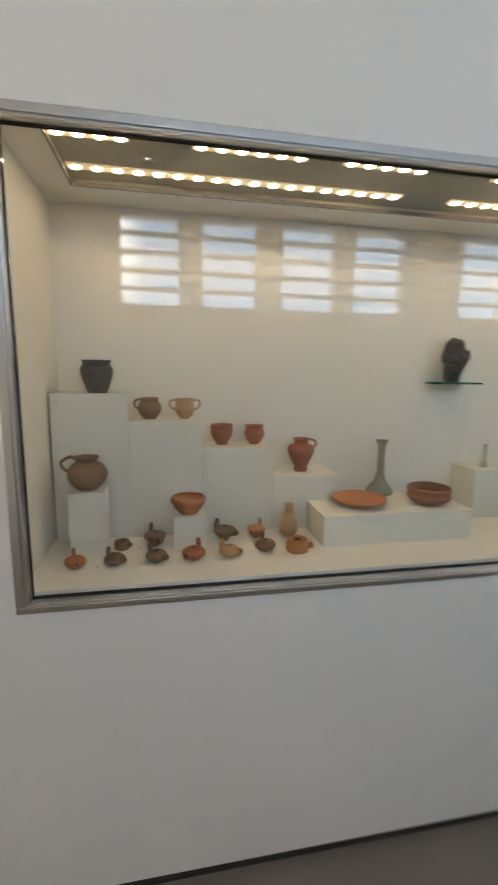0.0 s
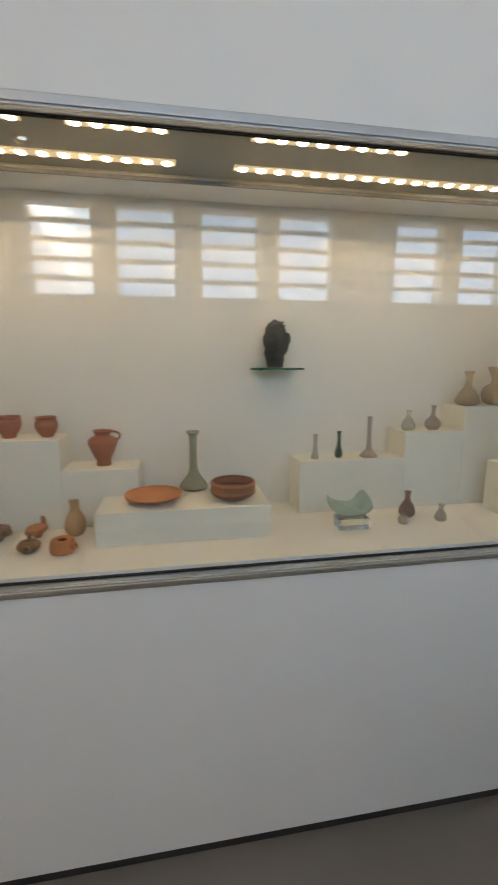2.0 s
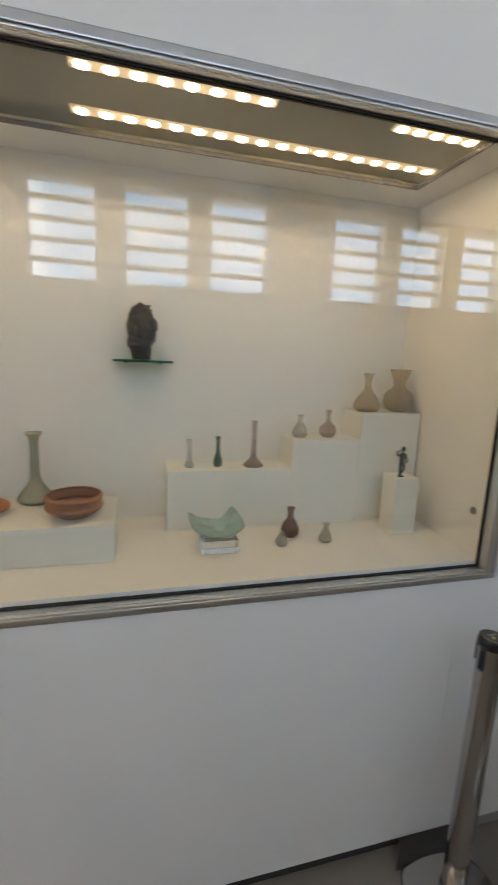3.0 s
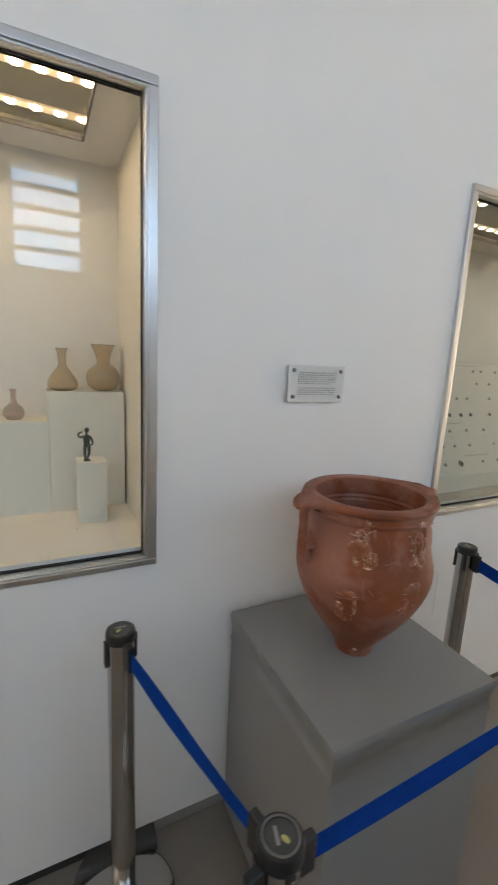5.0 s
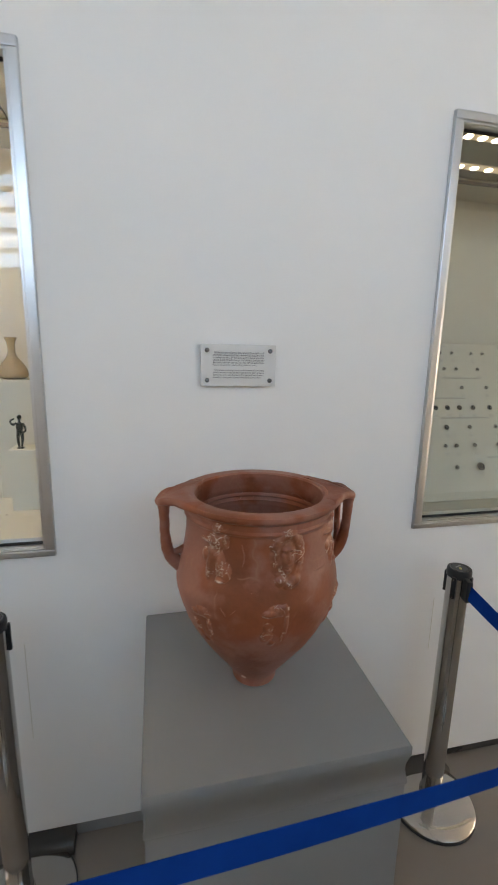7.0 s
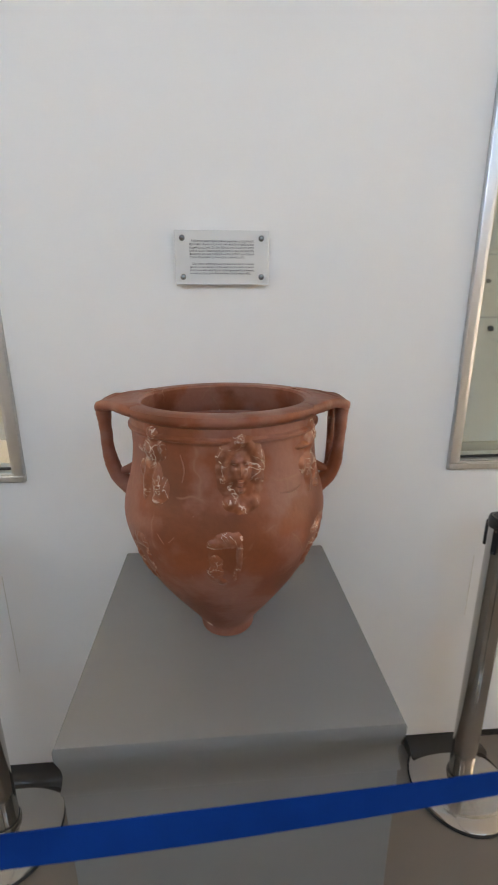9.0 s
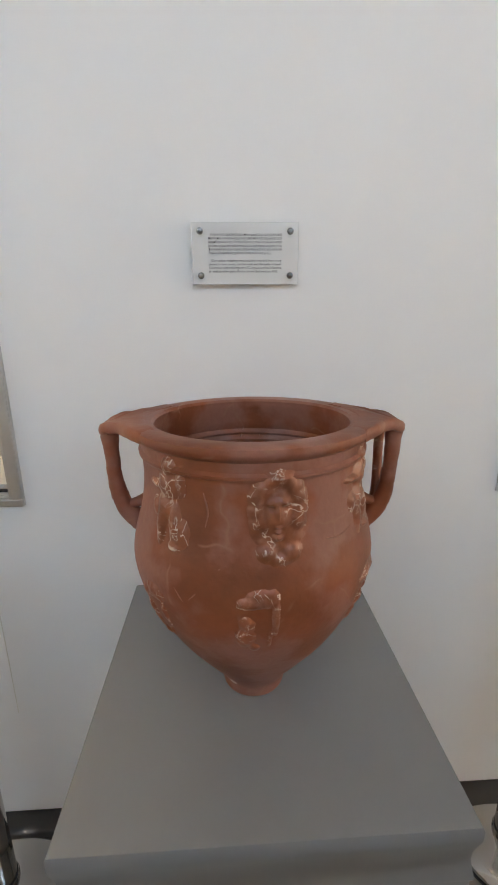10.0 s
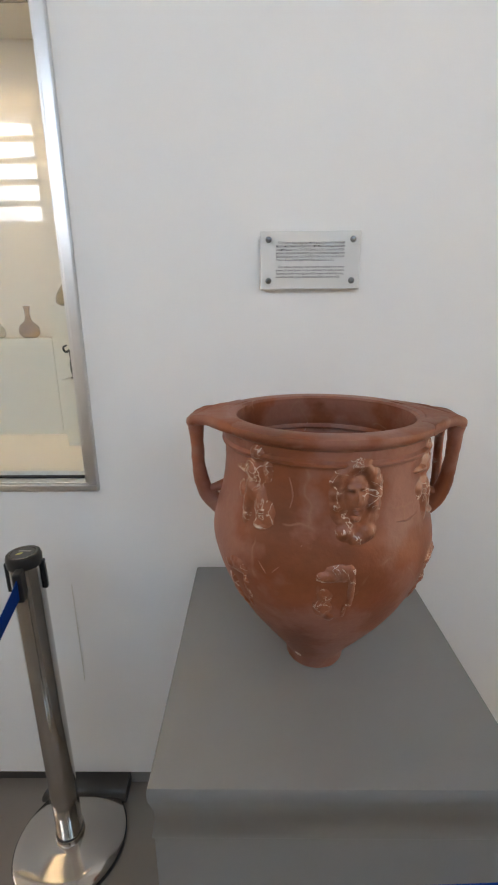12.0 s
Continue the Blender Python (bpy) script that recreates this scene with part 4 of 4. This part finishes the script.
for side in (-1, 1):
    part("handle_lug", roughen(lug(side), 0.0016, 60), TERRACOTTA, crater, smooth=True)
    h = part("handle", roughen(sweep([(side * 0.221, -0.014, 0.484), (side * 0.2205, -0.013, 0.44), (side * 0.219, -0.01, 0.395), (side * 0.214, -0.004, 0.358), (side * 0.2, 0, 0.33), (side * 0.183, 0, 0.315)], [0.0145, 0.0115, 0.0115, 0.0135, 0.0155, 0.017], 10, 18, 1.1), 0.0014, 80), TERRACOTTA, crater, "upright clay strap handle", True)
    if side > 0:
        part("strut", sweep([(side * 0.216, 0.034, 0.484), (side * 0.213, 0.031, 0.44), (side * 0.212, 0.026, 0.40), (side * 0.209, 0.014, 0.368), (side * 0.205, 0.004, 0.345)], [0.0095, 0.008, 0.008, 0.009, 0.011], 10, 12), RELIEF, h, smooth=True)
    part("strut", sweep([(side * 0.174, -0.004, 0.358), (side * 0.192, -0.004, 0.352), (side * 0.207, -0.004, 0.346)], [0.011, 0.008, 0.008], 5, 10), TERRACOTTA, h, smooth=True)


def relief_patch(angle, z, w, h, shapes, name, label):
    """A low relief moulded on the belly: soft shapes (u, v, ru, rv, height) melted together on a curved patch."""
    bm = bmesh.new()
    nu, nv = 48, 64
    grid = []
    for j in range(nv + 1):
        row = []
        for i in range(nu + 1):
            u, v = (i / nu - 0.5) * w, (j / nv - 0.5) * h
            up = cut = 0.0
            for su, sv, ru, rv, hh in shapes:
                d = ((u - su) / ru) ** 2 + ((v - sv) / rv) ** 2
                if d < 4:
                    if hh > 0:
                        up += (hh * math.exp(-1.1 * d ** 1.4)) ** 5
                    else:
                        cut += hh * math.exp(-1.6 * d)
            lift = up ** 0.2
            lift += min(1.0, lift / 0.003) * (cut + 0.0011 * noise.noise(Vector((u * 120 + angle, v * 120, 3.0))) + 0.0009 * noise.noise(Vector((u * 300, v * 300 + angle, 1.0))))
            rim = min(1.0, 8 * (0.5 - abs(i / nu - 0.5)), 8 * (0.5 - abs(j / nv - 0.5)))
            a = radians(angle) + u / body_radius(z)
            swell = 1 + 0.012 * noise.noise(Vector((math.cos(a) * 1.5 + 3.0, math.sin(a) * 1.5, (z + v) * 14)))
            r = body_radius(z + v) * swell + lift * rim - 0.0016
            row.append(bm.verts.new((r * math.cos(a), r * math.sin(a), z + v)))
        grid.append(row)
    for j in range(nv):
        for i in range(nu):
            bm.faces.new((grid[j][i], grid[j][i + 1], grid[j + 1][i + 1], grid[j + 1][i]))
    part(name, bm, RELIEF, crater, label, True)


MASK = [(0, -0.002, 0.033, 0.06, 0.0055), (-0.002, 0.004, 0.019, 0.028, 0.0125)]
MASK += [(0.027 * math.cos(radians(q)), 0.012 + 0.033 * math.sin(radians(q)), 0.012, 0.012, 0.0105) for q in range(-30, 211, 24)]
MASK += [(-0.002, 0.006, 0.0038, 0.011, 0.0165), (-0.010, 0.0175, 0.007, 0.0026, 0.0148), (0.006, 0.0175, 0.007, 0.0026, 0.0148), (-0.010, 0.0115, 0.005, 0.0035, -0.0045), (0.006, 0.0115, 0.005, 0.0035, -0.0045), (-0.002, -0.0095, 0.0068, 0.0018, 0.015), (-0.002, -0.0128, 0.006, 0.0014, -0.004), (-0.002, -0.0155, 0.0055, 0.002, 0.0146), (-0.002, -0.0225, 0.008, 0.006, 0.013), (-0.014, -0.042, 0.013, 0.011, 0.0085), (0.014, -0.042, 0.013, 0.011, 0.0085), (0, -0.05, 0.016, 0.008, 0.0075), (0, 0.046, 0.014, 0.006, 0.013)]
FIGURE = [(0.002, 0.048, 0.009, 0.011, 0.012), (0, 0.024, 0.013, 0.018, 0.011), (-0.012, 0.022, 0.016, 0.005, 0.01), (0.015, 0.03, 0.005, 0.016, 0.009), (-0.004, -0.002, 0.011, 0.015, 0.0105), (0.008, -0.018, 0.006, 0.022, 0.01), (-0.009, -0.024, 0.006, 0.024, 0.01), (0.016, -0.03, 0.009, 0.016, 0.007), (-0.018, -0.006, 0.007, 0.012, 0.007), (0.01, -0.046, 0.007, 0.005, 0.009)]
LOWER = [(0.006, 0.036, 0.02, 0.012, 0.009), (-0.01, 0.03, 0.014, 0.008, 0.0095), (0.018, 0.008, 0.005, 0.028, 0.008), (-0.012, 0.0, 0.01, 0.014, 0.009), (-0.014, -0.022, 0.012, 0.018, 0.0085), (-0.004, -0.038, 0.008, 0.008, 0.008), (0.012, -0.026, 0.004, 0.016, 0.006)]
for angle, shapes, lab in ((-80, MASK, "moulded mask in low relief with painted pale glints and wear"), (-131, FIGURE, "moulded figure in low relief with painted pale glints and wear"), (-30, FIGURE, "moulded figure in low relief with painted pale glints and wear"), (94, MASK, "moulded mask in low relief with painted pale glints and wear")):
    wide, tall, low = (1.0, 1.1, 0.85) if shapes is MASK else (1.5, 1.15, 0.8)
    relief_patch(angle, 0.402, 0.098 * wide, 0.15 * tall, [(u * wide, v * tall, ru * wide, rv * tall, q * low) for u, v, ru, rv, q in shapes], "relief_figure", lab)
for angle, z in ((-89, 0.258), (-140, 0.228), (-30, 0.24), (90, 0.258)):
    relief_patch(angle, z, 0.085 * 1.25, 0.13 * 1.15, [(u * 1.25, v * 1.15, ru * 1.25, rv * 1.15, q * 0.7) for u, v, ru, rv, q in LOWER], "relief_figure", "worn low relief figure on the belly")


def filler_line(points):
    """A thin pale ridge of filler along a mended break: (angle, height) points on the belly."""
    line = []
    for a, z in points:
        r = body_radius(z) * (1 + 0.012 * noise.noise(Vector((math.cos(radians(a)) * 1.5 + 3.0, math.sin(radians(a)) * 1.5, z * 14)))) - 0.0002
        line.append((r * math.cos(radians(a)), r * math.sin(radians(a)), z))
    part("filler_line", sweep(line, [0.0008] + [0.0014] * (len(line) - 2) + [0.0006], 4, 6), FILLER, crater, "pale pink filler along a mended break", True)


for points in ([(-112, 0.43), (-110, 0.405), (-111, 0.385)], [(-108, 0.25), (-107, 0.222), (-109, 0.2)], [(-109, 0.262), (-99, 0.26), (-92, 0.272), (-80, 0.268), (-66, 0.272)],
               [(-58, 0.36), (-50, 0.357), (-42, 0.362)], [(-62, 0.2), (-57, 0.225), (-60, 0.25)], [(-128, 0.31), (-122, 0.288), (-118, 0.27)], [(-104, 0.335), (-113, 0.3), (-117, 0.285)]):
    filler_line(points)
mend = [(0.1600, 0.475), (0.1600, 0.45), (0.1585, 0.42), (0.1605, 0.39), (0.164, 0.36)]
for turn, lean in ((88, -9), (91, 12)):
    part("filler_line", sweep([(r * math.cos(radians(turn + lean * k / 4)), r * math.sin(radians(turn + lean * k / 4)), z) for k, (r, z) in enumerate(mend)], [0.004, 0.0035, 0.003, 0.003, 0.002], 4, 6), FILLER, crater, "pale pink filler inside the neck", True)
# Pale lump put where a glint shows near the foot.
part("foot_glint", blob(0.008, 0.004, 0.012, pose(*(0.058 * math.cos(radians(-125)), 0.058 * math.sin(radians(-125)), 0.03), 40, 0, -35), 2, 0.3, 1.0), RELIEF, crater, "pale lump painted as a glint near the foot")


# ---- wall label ----
label_plate = thing("wall_label", pose(0.547, 0, 1.611), "clear acrylic text panel held by four steel studs", "sign")
part("acrylic_plate", box(-0.112, 0.112, -0.020, -0.0145, -0.0605, 0.0605, 0.0012), ACRYLIC, label_plate)
for x in (-0.094, 0.094):
    for z in (-0.043, 0.043):
        stud = part("stud", lathe([(0.0045, 0), (0.0045, 0.0142), (0.0045, 0.02), (0.0068, 0.0203), (0.0068, 0.0225), (0.005, 0.026), (0, 0.0275)], 20), STUD, label_plate, "domed steel stud", True)
        stud.matrix_basis = pose(x, 0, z, 90, 0, 0)


def text_block(name, lines, top, pitch, size, width, left, indent):
    """Lines of print, justified to a width, as one mesh on the plate."""
    bm = bmesh.new()
    for k, line in enumerate(lines):
        cu = bpy.data.curves.new("line", "FONT")
        cu.body, cu.size, cu.resolution_u, cu.offset = line, size, 2, 0.00004
        ob = bpy.data.objects.new("line", cu)
        scene.collection.objects.link(ob)
        bpy.context.view_layer.update()
        me = bpy.data.meshes.new_from_object(ob.evaluated_get(bpy.context.evaluated_depsgraph_get()))
        xs = [v.co.x for v in me.vertices]
        start = indent if k == 0 else 0.0
        room = width - start
        span = max(xs) - min(xs)
        stretch = room / span if (k < len(lines) - 1 or span > room) else min(1.0, room / span)
        me.transform(Matrix.Translation((left + start, -0.0207, top - k * pitch)) @ pose(0, 0, 0, 90, 0, 0) @ Matrix.Diagonal((stretch, 1, 1, 1)) @ Matrix.Translation((-min(xs), 0, 0)))
        bm.from_mesh(me)
        bpy.data.meshes.remove(me)
        bpy.data.objects.remove(ob)
        bpy.data.curves.remove(cu)
    part(name, bm, INK, label_plate, "small black printed text")


text_block("greek_text", ["Πήλινος κρατήρας, που μιμείται μεταλλικά", "πρότυπα, συγκολλημένος από πολλά κομμάτια και", "συμπληρωμένος. Σε δύο ζώνες, στο λαιμό και στην", "κοιλιά, φέρει διακόσμηση με ανάγλυφες μορφές του", "Διονύσου και των ακολούθων του, καθώς και άλλων", "θεών. Ρωμαϊκοί χρόνοι (2ος αιώνας μ.Χ.)."], 0.0345, 0.0071, 0.0068, 0.153, -0.077, 0.005)
text_block("english_text", ["Clay crater, imitating metal models, mended from many", "pieces. In two zones, on the neck and the belly, it bears", "decoration with relief figures of Dionysus and his followers,", "as well as other gods. Roman times (2nd century AD)."], -0.0155, 0.0071, 0.0066, 0.153, -0.077, 0.005)


# ---- barrier posts and belts ----
POSTS = [(-0.126, -0.166), (0.016, -0.775), (1.288, -0.14), (1.20, -0.72)]


def barrier_post():
    """A steel belt post: domed base, tube, collar, black head with four belt clips."""
    post = thing("barrier_post", I, "polished steel belt barrier post with a black head", "barrier post", "belt barrier posts")
    base = part("base", lathe([(0.15, 0), (0.155, 0.002), (0.155, 0.012), (0.15, 0.016), (0.11, 0.022), (0.06, 0.03), (0.042, 0.034), (0, 0.034)], 64), CHROME, post, "shallow domed steel base", True)
    part("rubber_edge", lathe([(0.1552, 0.0), (0.158, 0.001), (0.158, 0.007), (0.1552, 0.008)], 64), BLACK, base)
    part("collar", lathe([(0.0405, 0.0335), (0.0405, 0.05), (0.039, 0.052), (0.036, 0.052)], 40), CHROME, post, smooth=True)
    part("tube", lathe([(0.036, 0.034), (0.036, 0.93), (0.03, 0.93)], 48), CHROME, post, smooth=True)
    part("collar_joint", lathe([(0.0363, 0.0525), (0.0375, 0.0525), (0.0375, 0.056), (0.0363, 0.056)], 40), BLACK, post)
    head = part("head", lathe([(0.0365, 0.93), (0.0385, 0.931), (0.0392, 0.94), (0.0392, 0.952), (0.037, 0.9585), (0.0335, 0.96), (0, 0.959)], 48), BLACK, post, "black plastic head", True)
    part("cap_ring", lathe([(0.027, 0.9597), (0.0275, 0.9612), (0.0315, 0.9612), (0.032, 0.9597)], 40), STUD, head, "thin steel ring on the cap", True)
    part("cap_disc", lathe([(0.026, 0.9594), (0.0255, 0.9604), (0, 0.9606)], 40), CAP, head, "dark grey cap disc", True)
    part("cap_print", box(-0.013, 0.015, 0.004, 0.0095, 0.9602, 0.961, 0.0003), GREY_SKIRT, head, "grey bar of print on the cap")
    part("cap_badge", blob(0.005, 0.0085, 0.0012, pose(-0.006, -0.006, 0.9604, 0, 0, -50), 2), BADGE, head, "small pale yellow badge")
    for k in range(4):
        clip = part("belt_clip", box(-0.0075, 0.0075, -0.0445, -0.035, 0.862, 0.938, 0.0035, segs=3), BLACK, post, "black plastic belt clip")
        clip.matrix_basis = pose(0, 0, 0, 0, 0, 90 * k + 12)
        for z in (0.868, 0.93):
            part("screw", lathe([(0, 0.001), (0.0022, 0.001), (0.0026, 0), (0, 0)], 10), CHROME, clip).matrix_basis = pose(0, -0.0448, z, 90, 0, 0)
    return post


first = barrier_post()
first.matrix_world = pose(POSTS[0][0], POSTS[0][1], 0, 0, 0, 0)
for (x, y), turn in zip(POSTS[1:], (75, 20, -15)):
    copy_thing(first, pose(x, y, 0, 0, 0, turn))


def belt(a, b, sag, z=0.906):
    """A blue webbing belt between two posts, with a black clip at its end."""
    pa, pb = Vector((*a, 0)), Vector((*b, 0))
    d = (pb - pa).normalized()
    side = Vector((-d.y, d.x, 0))
    pa, pb = pa + d * 0.05, pb - d * 0.05
    n = 24
    bm = bmesh.new()
    rows = []
    for k in range(n + 1):
        t = k / n
        c = pa.lerp(pb, t) + Vector((0, 0, z - 4 * sag * t * (1 - t)))
        lean = side * 0.003 * math.sin(t * 5)
        rows.append([bm.verts.new(c + o) for o in (Vector((0, 0, 0.024)) + side * 0.0007 + lean, Vector((0, 0, -0.024)) + side * 0.0007 - lean, Vector((0, 0, -0.024)) - side * 0.0007 - lean, Vector((0, 0, 0.024)) - side * 0.0007 + lean)])
    for p, q in zip(rows, rows[1:]):
        for k in range(4):
            bm.faces.new((p[k], p[(k + 1) % 4], q[(k + 1) % 4], q[k]))
    bm.faces.new(rows[0])
    bm.faces.new(list(reversed(rows[-1])))
    t = thing("barrier_belt", I, "dark blue woven belt stretched between two barrier posts", "barrier belt", "barrier belts")
    part("webbing", bm, BELT, t)
    ang = math.degrees(math.atan2(d.y, d.x))
    for p, s in ((pa, 1), (pb, -1)):
        part("end_clip", box(-0.012, 0.02, -0.0095, 0.0095, -0.036, 0.036, 0.005, segs=3), BLACK, t, "black plastic end clip").matrix_basis = Matrix.Translation(p + Vector((0, 0, z))) @ pose(0, 0, 0, 0, 0, ang + (0 if s > 0 else 180))


spare = solid("belt_end", box(-0.022, 0.012, -0.009, 0.009, -0.036, 0.036, 0.005, segs=3), BLACK, pose(POSTS[1][0] - 0.047, POSTS[1][1] - 0.012, 0.9, 0, 0, 12), "parked black plastic belt end clipped to a post", "belt end")
belt(POSTS[0], POSTS[1], 0.006)
belt(POSTS[1], POSTS[3], 0.012, 0.892)
belt(POSTS[3], POSTS[2], 0.006)


# ---- dark cable covers at the wall's foot ----
def cable_cover(x0, x1, mirror):
    bm = bmesh.new()
    n = 10
    ends = []
    for x in (x0, x1):
        slant = 0.0 if (x == x1) != mirror else (-0.05 if not mirror else 0.05)
        prof = [(0.0, 0.0), (0.0, 0.044)] + [(-0.062 * math.sin(a) , 0.046 * math.cos(a) ** 0.7) for a in (math.pi / 2 * k / n for k in range(1, n))] + [(-0.062, 0.0)]
        ends.append([bm.verts.new((x - slant * y / 0.062, y - 0.0005, z)) for y, z in prof])
    a, b = ends
    for k in range(len(a)):
        j = (k + 1) % len(a)
        bm.faces.new((a[k], a[j], b[j], b[k]))
    bm.faces.new(a)
    bm.faces.new(list(reversed(b)))
    solid("cable_cover", bm, DARK, I, "glossy dark brown rounded cable cover along the wall", "cable cover", "cable covers", smooth=True)


cable_cover(-0.215, 0.005, False)
cable_cover(1.165, 1.385, True)
